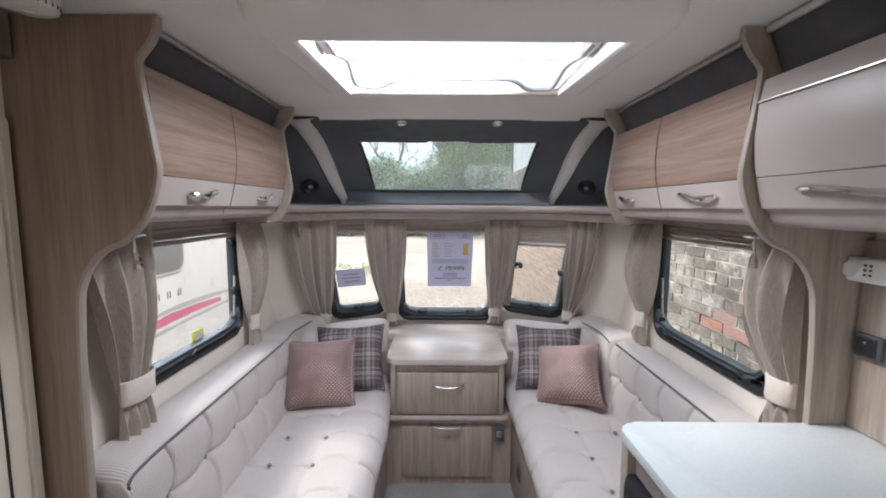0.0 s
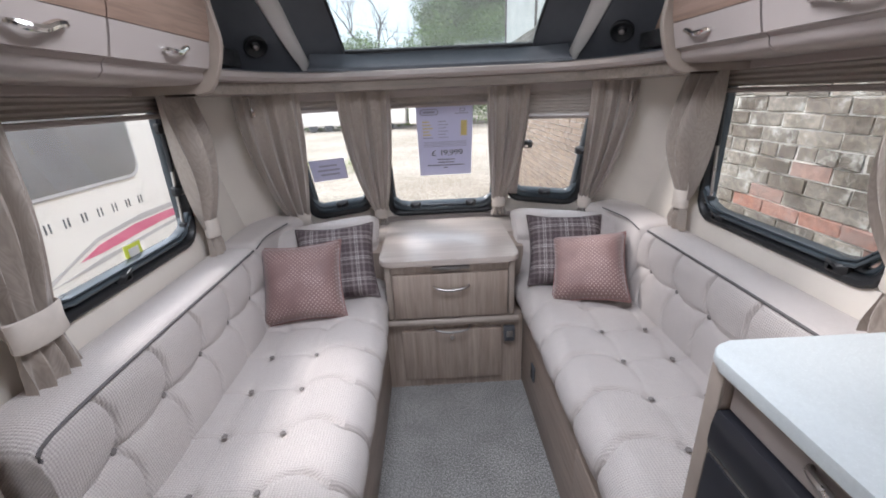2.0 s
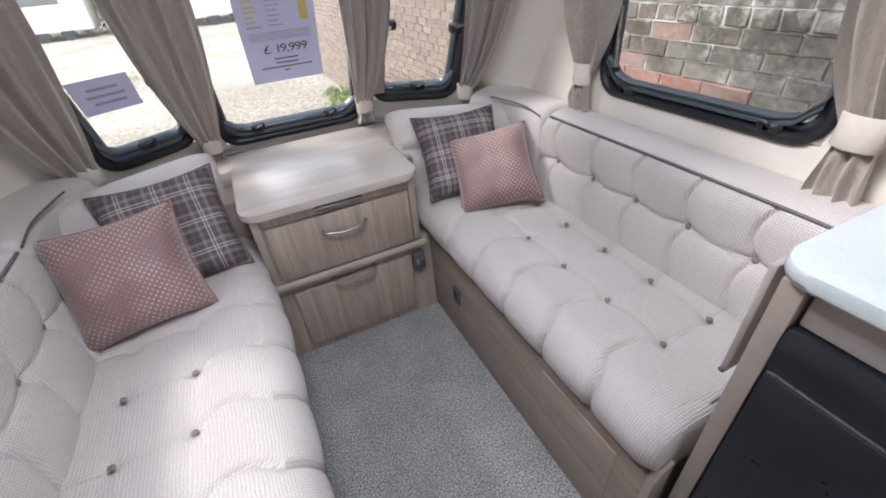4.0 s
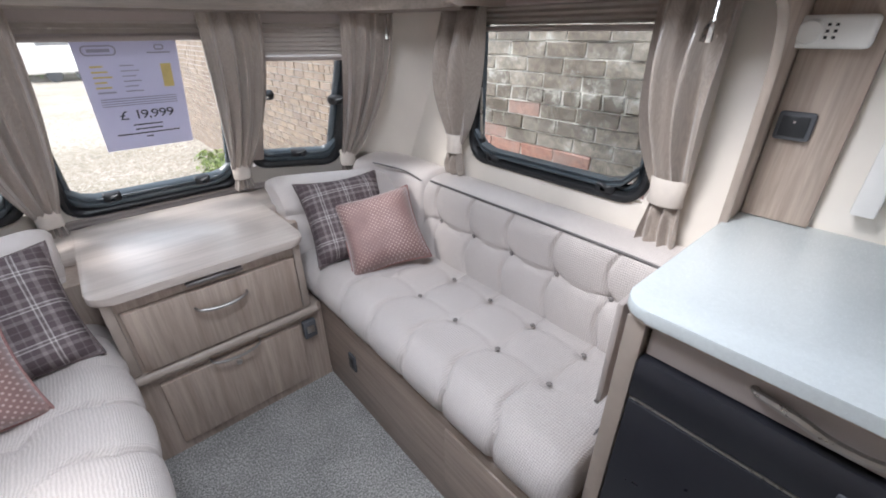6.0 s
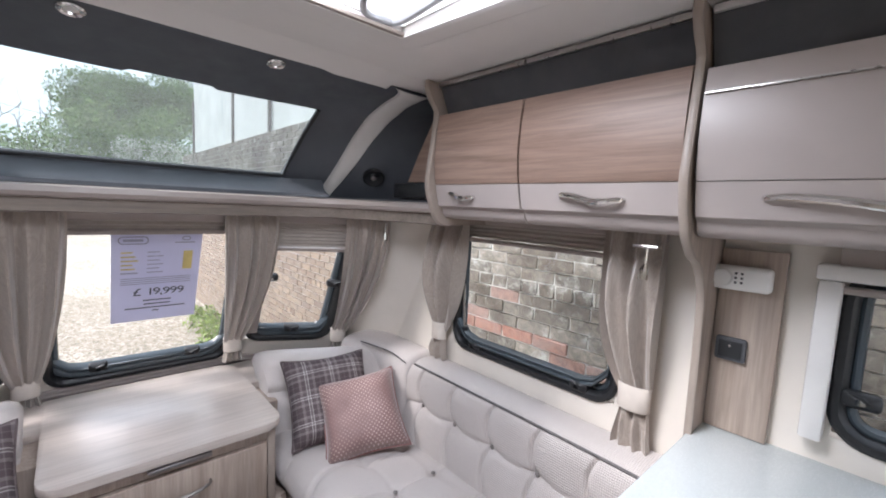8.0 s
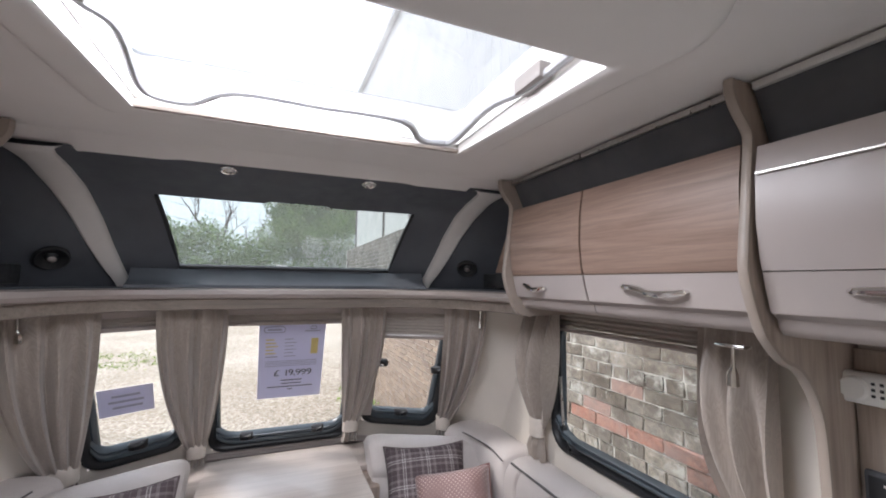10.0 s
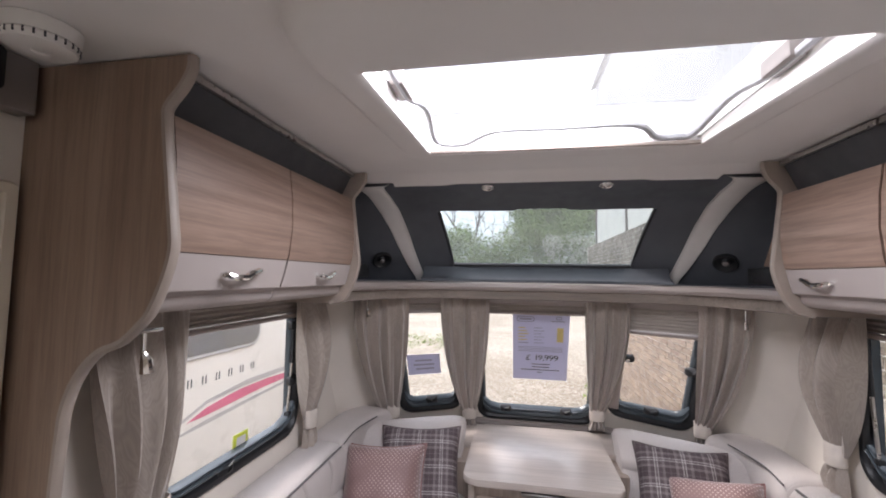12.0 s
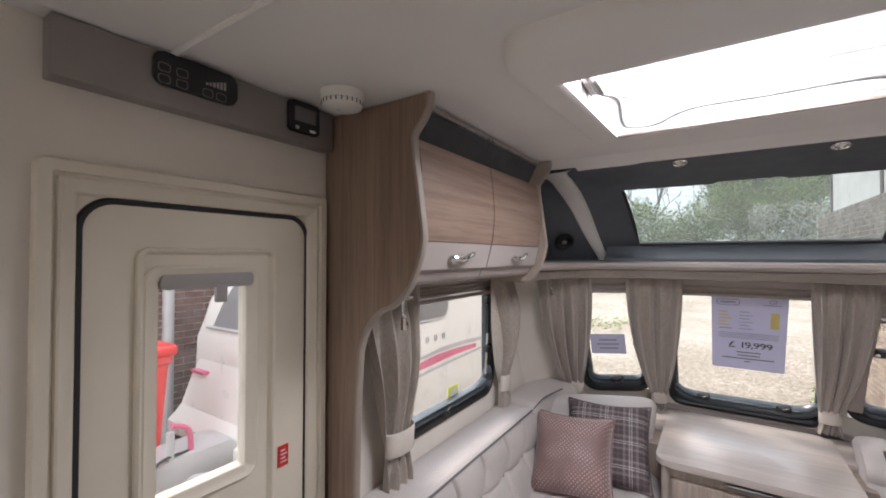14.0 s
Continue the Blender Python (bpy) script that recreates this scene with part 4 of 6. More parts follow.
# post panel with socket and alarm
part_board = tagged(part("wall_post", box(0.972, W - 0.001, 1.08, 1.209, 1.03, 1.49, 0.002), M_WOODZ), "upright grey walnut strip on the wall", "panel", "", "structure")
so2 = thing("socket", (0.97, 1.167, 1.24), "dark grey square socket on the wood strip", "socket")
part("plate", box(0.958, 0.972, 1.135, 1.20, 1.213, 1.272, 0.006), M_DARKBAND, so2)
part("insert", box(0.955, 0.9585, 1.143, 1.192, 1.221, 1.264, 0.002), M_BLACK, so2)
part("indicator", box(0.953, 0.9555, 1.166, 1.170, 1.250, 1.254), M_GLOSS, so2, "tiny pale dot")
al = thing("alarm", (0.96, 1.165, 1.42), "white carbon monoxide alarm on the wood strip", "alarm")
part("case", box(0.938, 0.972, 1.10, 1.226, 1.392, 1.450, 0.010, 3), M_WHITE, al)

# ---- entrance door ----
dr = thing("door_1", (-W, 0.87, 0), "cream caravan entrance door with window, closed", "door", "", "structure")
LP = lambda u, v, d: (-W - d, u, v)
part("frame_outer", ring_section(LP, 0.595, 1.163, -0.05, 1.752, 0.012, [(0, 0), (0, -0.017), (0.003, -0.021), (0.020, -0.021), (0.0225, -0.012), (0.026, -0.011), (0.028, -0.017), (0.032, -0.018), (0.036, -0.013), (0.048, -0.011), (0.054, -0.004), (0.056, 0.03)], 3), M_DOOR, dr, "cream grooved door surround")
part("seal", ring_section(LP, 0.645, 1.118, 0.0, 1.70, 0.06, [(0, 0.03), (0, 0.0), (0.005, -0.005), (0.013, -0.002), (0.013, 0.03)], 8), M_BLACK, dr, "black rubber door seal")
gw = (0.772, 0.948, 1.13, 1.548)
bm = panel_with_holes(breaks(0.635, gw[0], gw[1], 1.125), breaks(0.0, gw[2], gw[3], 1.705), [gw], LP, 0.03)
leaf = part("leaf", bm, M_DOOR, dr, "cream moulded door leaf")
part("raised_panel", ring_section(LP, 0.734, 1.018, 0.82, 1.613, 0.022, [(0, 0.001), (0.001, -0.010), (0.005, -0.014), (0.009, -0.012), (0.011, -0.004), (0.016, 0.001)], 6), M_DOOR, leaf)
win = part("window_frame", ring_section(LP, gw[0] - 0.030, gw[1] + 0.030, gw[2] - 0.030, gw[3] + 0.030, 0.032, [(0, 0.001), (0.002, -0.007), (0.006, -0.009), (0.012, -0.006), (0.016, -0.004), (0.028, -0.001), (0.032, 0.006), (0.034, 0.022)], 6), M_DOOR, leaf, "slim cream window frame")
M_CASSETTE = plain("mid_grey_plastic", (0.36, 0.345, 0.335), 0.5, scale=20, vary=0.05)
part("window_blind", prism(rounded_rect(gw[0] + 0.002, gw[1] + 0.014, gw[3] - 0.018, gw[3] + 0.012, 0.008), "x", -W - 0.010, -W + 0.0075, 0.003), M_CASSETTE, leaf, "grey rolled blind cassette")
part("blind_catch", box(-W - 0.004, -W + 0.010, gw[0] + 0.105, gw[0] + 0.13, gw[3] - 0.05, gw[3] - 0.012, 0.004), M_CASSETTE, leaf, "grey blind catch")
bm = bmesh.new()
add_grid(bm, [[LP(u, v, 0.016) for v in (gw[2], gw[3])] for u in (gw[0], gw[1])])
p = part("pane", bm, M_GLASS, leaf, "clear pane")
p.visible_shadow = False
# valance over the door
va = tagged(part("trim_valance", box(-W, -0.958, 0.605, 1.163, 1.874, CEIL - 0.002, 0.003), M_VALANCE), "grey-taupe panel above the door with controls", "trim", "", "structure")

# ---- exterior ----
def gravel_mat():
    m, nt, b = node_mat("pale_gravel", 0.95)
    v = coords(nt)
    vo = nt.nodes.new("ShaderNodeTexVoronoi")
    vo.inputs["Scale"].default_value = 28
    nt.links.new(v, vo.inputs["Vector"])
    c = ramp(nt, vo.outputs["Color"], [(0.1, (0.20, 0.165, 0.125)), (0.5, (0.34, 0.29, 0.225)), (0.9, (0.50, 0.45, 0.38))])
    br = ramp(nt, tex_noise(nt, v, 0.5, 5), [(0.35, (0.75, 0.72, 0.68)), (0.65, (1, 1, 1))])
    nt.links.new(blend(nt, c, br, 1.0), b.inputs["Base Color"])
    bump(nt, b, vo.outputs["Distance"], 0.8, 0.02)
    return m


GZ = -0.62
bm = bmesh.new()
add_grid(bm, [[(x, y, GZ) for x in (-900, -20, -2, 2, 20, 900)] for y in (-900, -20, 0, 8, 30, 900)])
structure("ground", bm, gravel_mat(), "pale stony gravel yard", "ground")

def brick_mat():
    m, nt, b = node_mat("old_brick", 0.9)
    oi = nt.nodes.new("ShaderNodeObjectInfo")
    v = coords(nt)
    c = ramp(nt, oi.outputs["Random"], [(0.0, (0.25, 0.228, 0.20)), (0.35, (0.38, 0.35, 0.31)), (0.6, (0.45, 0.415, 0.365)), (0.85, (0.31, 0.275, 0.235))])
    n = tex_noise(nt, v, 40, 6, 0.7)
    c = blend(nt, c, ramp(nt, n, [(0.3, (0.5,) * 3), (0.7, (1.35, 1.3, 1.22))]), 1.0)
    geo = nt.nodes.new("ShaderNodeNewGeometry")
    li = tex_noise(nt, geo.outputs["Position"], 9, 5, 0.7)
    soot = ramp(nt, tex_noise(nt, geo.outputs["Position"], 2.6, 5, 0.65), [(0.38, (0.42, 0.40, 0.38)), (0.62, (1.05, 1.05, 1.05))])
    c = blend(nt, c, soot, 1.0)
    lm = ramp(nt, li, [(0.53, (0, 0, 0)), (0.66, (0.8, 0.8, 0.8))])
    c = blend(nt, c, (0.60, 0.585, 0.53), lm, "MIX")
    nt.links.new(c, b.inputs["Base Color"])
    bump(nt, b, n, 0.7, 0.006)
    return m


def red_brick_mat(name, ca, cb, joined=False):
    m, nt, b = node_mat(name, 0.9)
    oi = nt.nodes.new("ShaderNodeObjectInfo")
    geo = nt.nodes.new("ShaderNodeNewGeometry")
    c = ramp(nt, geo.outputs["Random Per Island"] if joined else oi.outputs["Random"], [(0.0, ca), (1.0, cb)])
    n = tex_noise(nt, geo.outputs["Position"], 30, 6, 0.7)
    c = blend(nt, c, ramp(nt, n, [(0.3, (0.5,) * 3), (0.7, (1.15,) * 3)]), 1.0)
    worn = ramp(nt, tex_noise(nt, geo.outputs["Position"], 7, 5, 0.7), [(0.45, (0, 0, 0)), (0.68, (0.7, 0.7, 0.7))])
    c = blend(nt, c, tuple(0.55 * v + 0.12 for v in cb), worn, "MIX")
    nt.links.new(c, b.inputs["Base Color"])
    bump(nt, b, n, 0.6, 0.005)
    return m


M_BRICK = brick_mat()
M_RED = red_brick_mat("red_brick", (0.50, 0.235, 0.165), (0.42, 0.30, 0.255))
M_TAN = red_brick_mat("tan_brick", (0.40, 0.30, 0.215), (0.25, 0.175, 0.125), True)
M_MORTAR = plain("lime_mortar", (0.62, 0.60, 0.555), 0.95, scale=9, vary=0.5, grain=0.8, grain_scale=120)
M_VAN = plain("white_caravan_panel", (0.73, 0.685, 0.63), 0.3, scale=2, vary=0.03)
M_VANGLASS = plain("smoked_window", (0.17, 0.165, 0.165), 0.18, scale=4, vary=0.1)
M_PINK = plain("crimson_stripe", (0.60, 0.12, 0.21), 0.35, scale=6, vary=0.06)
M_GREYSTRIPE = plain("silver_stripe", (0.42, 0.40, 0.39), 0.35, scale=6, vary=0.06)
M_TIN = plain("pale_corrugated_sheet", (0.78, 0.78, 0.76), 0.6, scale=1.5, vary=0.12, grain=0.1, grain_scale=60)
M_TRUNK = plain("grey_bark", (0.12, 0.10, 0.085), 0.9, scale=20, vary=0.25, grain=0.5, grain_scale=60)
M_REDBIN = plain("red_plastic", (0.62, 0.03, 0.025), 0.4, scale=10, vary=0.06)


def leaf_mat(name, stops):
    m, nt, b = node_mat(name, 0.7)
    geo = nt.nodes.new("ShaderNodeNewGeometry")
    nt.links.new(ramp(nt, geo.outputs["Random Per Island"], stops), b.inputs["Base Color"])
    return m


M_LEAF = leaf_mat("hedge_leaf", [(0.0, (0.12, 0.19, 0.055)), (0.6, (0.20, 0.30, 0.09)), (1.0, (0.30, 0.40, 0.15))])
M_LEAF2 = leaf_mat("tree_leaf", [(0.0, (0.09, 0.155, 0.045)), (0.6, (0.15, 0.24, 0.07)), (1.0, (0.22, 0.32, 0.11))])
M_BLOSSOM = leaf_mat("white_blossom", [(0.0, (0.16, 0.22, 0.10)), (0.5, (0.45, 0.48, 0.38)), (1.0, (0.70, 0.70, 0.64))])
M_GRASS = leaf_mat("grass_blade", [(0.0, (0.10, 0.15, 0.03)), (1.0, (0.26, 0.33, 0.08))])


def leaves(points, size, rng):
    """One mesh of small bent leaves at the points."""
    n = len(points)
    u = rng.normal(size=(n, 3))
    u /= np.linalg.norm(u, axis=1)[:, None]
    w = np.cross(u, rng.normal(size=(n, 3)))
    w /= np.linalg.norm(w, axis=1)[:, None]
    sz = size * rng.uniform(0.5, 1.4, size=(n, 1))
    P = np.asarray(points)
    V = np.empty((n, 4, 3))
    V[:, 0], V[:, 1], V[:, 2], V[:, 3] = P - u * sz, P + w * sz * 0.5, P + u * sz, P - w * sz * 0.45
    me = bpy.data.meshes.new("leaves")
    me.from_pydata(V.reshape(-1, 3).tolist(), [], [(4 * i, 4 * i + 1, 4 * i + 2, 4 * i + 3) for i in range(n)])
    return me


rng = np.random.default_rng(7)


def leaf_object(name, pts, size, mat, parent=None):
    me = leaves(pts, size, rng)
    me.materials.append(mat)
    ob = new(name, me)
    if parent is not None:
        ob.parent = parent
        ob.matrix_parent_inverse = Matrix.Translation(-parent.location)
    return ob


def clumps(centres, n, spread_r):
    c = np.asarray(centres)
    k = rng.integers(0, len(c), n)
    d = rng.normal(size=(n, 3))
    d /= np.linalg.norm(d, axis=1)[:, None]
    r = spread_r * rng.uniform(0.3, 1, size=(n, 1)) ** 0.5
    return c[k] + d * r


# hedge at the end of the yard
cs = [(x, 34 + rng.uniform(-1.5, 1.5), GZ + h) for x in np.linspace(-26, 16, 230) for h in rng.uniform(0.2, 6.0 + 0.9 * math.sin(x * 0.5) + 0.6 * math.sin(1.3 * x + 1), 11)]
tagged(leaf_object("hedge", clumps(cs, 150000, 1.0), 0.10, M_LEAF), "dense green hedge at the end of the yard", "hedge", "", "stuff")
cs = [(x, 31.5 + rng.uniform(-0.8, 0.8), GZ + h) for x in (3.3, 4.3, 5.2, 2.4) for h in rng.uniform(2.0, 5.2, 6)]
tagged(leaf_object("blossom_bush", clumps(cs, 8000, 0.8), 0.075, M_BLOSSOM), "bush with white blossom before the hedge", "bush", "", "stuff")


def tree(x, y, h, crown_r, n, label, bare=False):
    t = thing("tree", (x, y, GZ), label, "tree")
    bm = bmesh.new()
    tips = []
    rr = random.Random(int(x * 31 + y * 17))
    def limb(p, d, length, r, depth):
        pts = [p]
        q = Vector(p)
        dd = Vector(d)
        for i in range(4):
            dd = (dd + Vector((rr.uniform(-0.16, 0.16), rr.uniform(-0.16, 0.16), rr.uniform(-0.02, 0.14)))).normalized()
            q = q + dd * length / 4
            pts.append(tuple(q))
        add_tube(bm, pts, [r * (1 - 0.13 * i) for i in range(5)], 5 if depth else 8, False)
        tips.append(tuple(q))
        if depth < (4 if bare else 3):
            for i in range(3):
                a = rr.uniform(0, 6.28)
                nd = (dd + 0.75 * Vector((math.cos(a), math.sin(a), rr.uniform(-0.1, 0.5)))).normalized()
                limb(pts[rr.randint(2, 4)], nd, length * rr.uniform(0.55, 0.75), r * 0.5, depth + 1)
    limb((x, y, GZ), (0, 0, 1), h * 0.45, 0.02 * h, 0)
    part("trunk", bm, M_TRUNK, t, "grey branching trunk")
    if n:
        cen = [c for c in tips if c[2] > GZ + h * 0.35]
        leaf_object("crown", clumps(cen, n * 3, crown_r), 0.10, M_LEAF2, t)
    return t


tree(3.3, 38, 11.8, 1.5, 14000, "leafy green tree behind the hedge")
tree(5.9, 36.5, 10.0, 1.2, 6000, "leafy green tree beside the shed")
for tx, ty, th2 in ((-4.4, 41, 11.5), (-10.5, 40, 12.0), (-0.6, 43, 11.0), (6.4, 40, 11.5)):
    tree(tx, ty, th2, 0, 0, "bare thin-branched tree behind the hedge", True)
cs = [(1.55 + rng.uniform(-0.35, 0.1), y, GZ + 0.03) for y in np.linspace(4.5, 9.5, 60)]
tagged(leaf_object("grass", clumps(cs, 3500, 0.16), 0.035, M_GRASS), "tufts of bright grass along the wall foot", "grass", "", "stuff")
cs = [(x, y, GZ + 0.01) for x in np.linspace(-9, -2.5, 40) for y in rng.uniform(13, 16, 12)]
tagged(leaf_object("lawn_strip", clumps(cs, 5000, 0.10), 0.03, M_GRASS), "patchy strip of rough grass across the yard", "grass", "", "stuff")

# overhead wires
for z in (6.2, 5.0):
    w = part("overhead_wire", tube(smooth_path([(-22, 40.5, z + 4.0), (-10.4, 40, z + 2.2), (-4.4, 40.6, z + 0.9), (2.9, 38, z - 0.6)], 6), 0.016, 5), M_BLACK)
    tagged(w, "thin black overhead wire across the sky", "wire", "overhead wires")

# sheet-clad shed behind the brick wall
shed = thing("shed", (4.0, 7.5, GZ), "pale corrugated sheet shed behind the brick wall", "shed")
bm = bmesh.new()
n = 220
rows = []
for i in range(n + 1):
    y = 2.6 + 9.5 * i / n
    x = 1.98 + 0.018 * math.cos(2 * math.pi * i / 4)
    rows.append([(x, y, 2.25), (x, y, 4.6), (x, y, 6.9)])
add_grid(bm, rows)
part("cladding", bm, M_TIN, shed, "pale corrugated cladding")
part("gable", box(2.0, 7.0, 12.06, 12.1, GZ, 6.9), M_TIN, shed)
part("roof", prism([(1.85, 6.9), (4.6, 8.3), (7.2, 6.9), (7.2, 6.8), (4.6, 8.2), (1.85, 6.8)], "y", 2.5, 12.25), M_TIN, shed, "grey pitched sheet roof")
for y in (12.0, 8.92, 7.13):
    part("post", box(1.93, 1.965, y, y + 0.06, 2.2, 3.7, 0.005), M_TRUNK, shed, "dark upright post")

# neighbouring caravan
NX = -2.5
van = thing("caravan", (NX - 1.1, 4.2, GZ), "white touring caravan with crimson stripe parked alongside", "caravan")
side = [(2.70, -0.15), (2.60, 0.30), (2.62, 0.75), (2.76, 1.10), (3.03, 1.55), (3.25, 1.88), (3.6, 2.02), (7.6, 2.02), (7.9, 1.8), (7.95, -0.15)]
bm = prism(side, "x", NX - 2.2, NX)
es = [e for e in bm.edges if abs(e.verts[0].co.x - e.verts[1].co.x) < 1e-6]
bmesh.ops.bevel(bm, geom=es, offset=0.05, segments=3, affect="EDGES", profile=0.5)
part("body", bm, M_VAN, van)
SP = lambda u, v, d: (NX - d, u, v)
for a, b2, z0, z1 in ((3.02, 4.10, 0.97, 1.60), (5.2, 6.6, 0.97, 1.60)):
    wn = part("window", prism(rounded_rect(a, b2, z0, z1, 0.10), "x", NX - 0.01, NX + 0.018, 0.004), M_VANGLASS, van, "smoked window pane")
    part("frame", ring_section(SP, a - 0.03, b2 + 0.03, z0 - 0.03, z1 + 0.03, 0.12, [(0, 0.0), (0, -0.012), (0.012, -0.018), (0.034, -0.012), (0.034, 0.0)]), M_GREYSTRIPE, wn, "grey window frame")
part("stripe", prism([(3.3, 0.485), (3.5, 0.545), (3.9, 0.585), (4.3, 0.585), (4.75, 0.56), (4.75, 0.515), (4.2, 0.515), (3.8, 0.497), (3.5, 0.483)], "x", NX - 0.01, NX + 0.004), M_PINK, van, "crimson swoosh stripe")
part("stripe_silver", prism([(2.8, 0.36), (3.2, 0.50), (3.5, 0.60), (4.0, 0.645), (4.5, 0.64), (5.1, 0.60), (5.1, 0.575), (4.4, 0.597), (3.9, 0.60), (3.5, 0.572), (3.2, 0.478), (2.9, 0.36)], "x", NX - 0.01, NX + 0.003), M_GREYSTRIPE, van, "silver swoosh stripe")
part("stripe_silver", prism([(3.0, 0.40), (3.5, 0.45), (4.2, 0.478), (5.1, 0.50), (5.1, 0.475), (4.2, 0.45), (3.5, 0.415)], "x", NX - 0.01, NX + 0.003), M_GREYSTRIPE, van, "silver swoosh stripe")
for i in range(7):
    yy = 4.045 - 0.147 * i
    zz = 0.757 + 0.002 * i
    for dy in (-0.017, 0.017):
        part("lettering_bar", box(NX - 0.01, NX + 0.004, yy + dy - 0.006, yy + dy + 0.006, zz - 0.032, zz + 0.032, 0.003), M_DARKBAND, van, "dark plain lettering mark")
fw = part("front_window", prism([(2.69, 0.87), (2.77, 1.08), (2.92, 1.32), (2.895, 1.335), (2.74, 1.09), (2.645, 0.875)], "x", NX - 1.90, NX - 0.22), M_VANGLASS, van, "smoked front window")
for za, zb in (((2.645, 0.86), (2.645, 0.86)), ((2.90, 1.345), (2.90, 1.345))):
    part("frame", tube([(NX - 2.0, *za), (NX - 0.17, *zb)], 0.02, 6), M_GREYSTRIPE, fw, "grey window edge")
part("skirt", box(NX - 0.02, NX + 0.015, 2.6, 7.9, -0.20, -0.05, 0.01), M_GREYSTRIPE, van, "grey lower skirt")
part("marker", box(NX, NX + 0.012, 4.35, 4.45, 0.02, 0.06, 0.004), red_brick_mat("amber_reflector", (0.7, 0.22, 0.03), (0.7, 0.2, 0.03)), van, "amber side marker")
part("front_moulding", prism([(2.62, 0.55), (2.54, 0.40), (2.46, 0.10), (2.31, 0.0), (2.31, -0.1), (2.75, -0.1), (2.75, 0.55)], "x", NX - 2.1, NX - 0.1, 0.02), M_VAN, van, "white moulded nose fairing")
part("front_mark", box(NX - 2.05, NX - 1.8, 2.50, 2.57, 0.42, 0.45, 0.008), M_PINK, van, "crimson mark")
part("a_frame", tube([(NX - 0.5, 2.6, -0.12), (NX - 1.1, 1.75, -0.1), (NX - 1.1, 1.35, -0.08)], 0.045, 8), M_GREYSTRIPE, van, "grey steel towing frame")
part("hitch_cover", prism(rounded_rect(1.6, 2.35, -0.12, 0.10, 0.07), "x", NX - 1.28, NX - 0.92, 0.02), M_GREYSTRIPE, van, "pale grey hitch cover")
part("jockey_wheel", tube([(NX - 0.95, 1.85, 0.30), (NX - 0.95, 1.85, -0.55)], 0.028, 8), M_GREYSTRIPE, van, "grey jockey stand")
part("brake_lever", tube(smooth_path([(NX - 1.0, 2.02, 0.05), (NX - 1.0, 2.0, 0.26), (NX - 1.0, 1.88, 0.33)], 4), 0.02, 8), M_PINK, van, "crimson handle")
part("cable", tube(smooth_path([(NX - 1.0, 2.0, 0.1), (NX - 0.9, 1.75, 0.12), (NX - 0.9, 1.62, -0.1), (NX - 0.92, 1.66, -0.4)], 6), 0.012, 6), M_BLACK, van, "black hanging cable")

# white vehicles across the yard, all built in caravan shape
def far_vehicle(x, y, top):
    c = thing("caravan", (x, y, GZ), "white vehicle parked across the yard", "caravan", "caravans across the yard")
    part("body", box(x - 1.75, x + 1.75, y, y + 2.2, GZ + 0.35, top, 0.14, 3), M_VAN, c)
    part("window", box(x - 0.8, x + 0.8, y - 0.015, y + 0.05, 0.95, 1.55, 0.02), M_VANGLASS, c, "dark side window")
    part("locker", box(x - 0.75, x + 0.75, y - 0.02, y + 0.05, 0.0, 0.5, 0.03), M_VAN, c, "white side locker lid")
    for sx in (-0.55, 0.55):
        bm = bmesh.new()
        bmesh.ops.create_cone(bm, cap_ends=True, segments=20, radius1=0.31, radius2=0.31, depth=0.2, matrix=pose(x + sx, y + 0.12, GZ + 0.31, 90, 0, 0))
        part("wheel", bm, M_BLACK, c, "black tyre")
    part("skylight", box(x - 0.35, x + 0.35, y + 0.7, y + 1.4, top, top + 0.09, 0.03), M_VAN, c, "white roof hatch")


far_vehicle(0.35, 29.0, 2.50)
# stands for a low white car, drawn in the caravan shape
far_vehicle(-3.4, 30.2, 1.9)
far_vehicle(-7.6, 30.5, 1.95)

# red bin, downpipe and the brick house behind the door window
binx, biny = -4.0, 1.70
rb = thing("wheelie_bin", (binx, biny, GZ), "bright red plastic wheelie bin with lid", "bin")
bm = bmesh.new()
vs = add_grid(bm, [[(binx + u, biny + v, z) for u, v in rounded_rect(-w, w, -w, w, 0.05, 3)] for w, z in ((0.20, GZ + 0.02), (0.22, GZ + 0.5), (0.27, 0.73), (0.29, 0.75), (0.29, 0.80))], close_v=True)
cap_loop(bm, vs[0])
part("body", bm, M_REDBIN, rb)
part("lid", box(binx - 0.31, binx + 0.31, biny - 0.31, biny + 0.31, 0.80, 0.89, 0.03, 3), M_REDBIN, rb, "red hinged lid")
hw = thing("house", (-5.6, 2.0, GZ), "dark red brick house wall across the path", "house")
HX = -5.2
part("wall", box(HX - 0.3, HX, -3.0, 8.0, GZ, 5.5), M_MORTAR, hw, "brick wall joints")
part("downpipe", tube([(HX + 0.08, 2.535, GZ), (HX + 0.08, 2.535, 5.0)], 0.057, 12), M_GREYSTRIPE, hw, "pale grey downpipe")

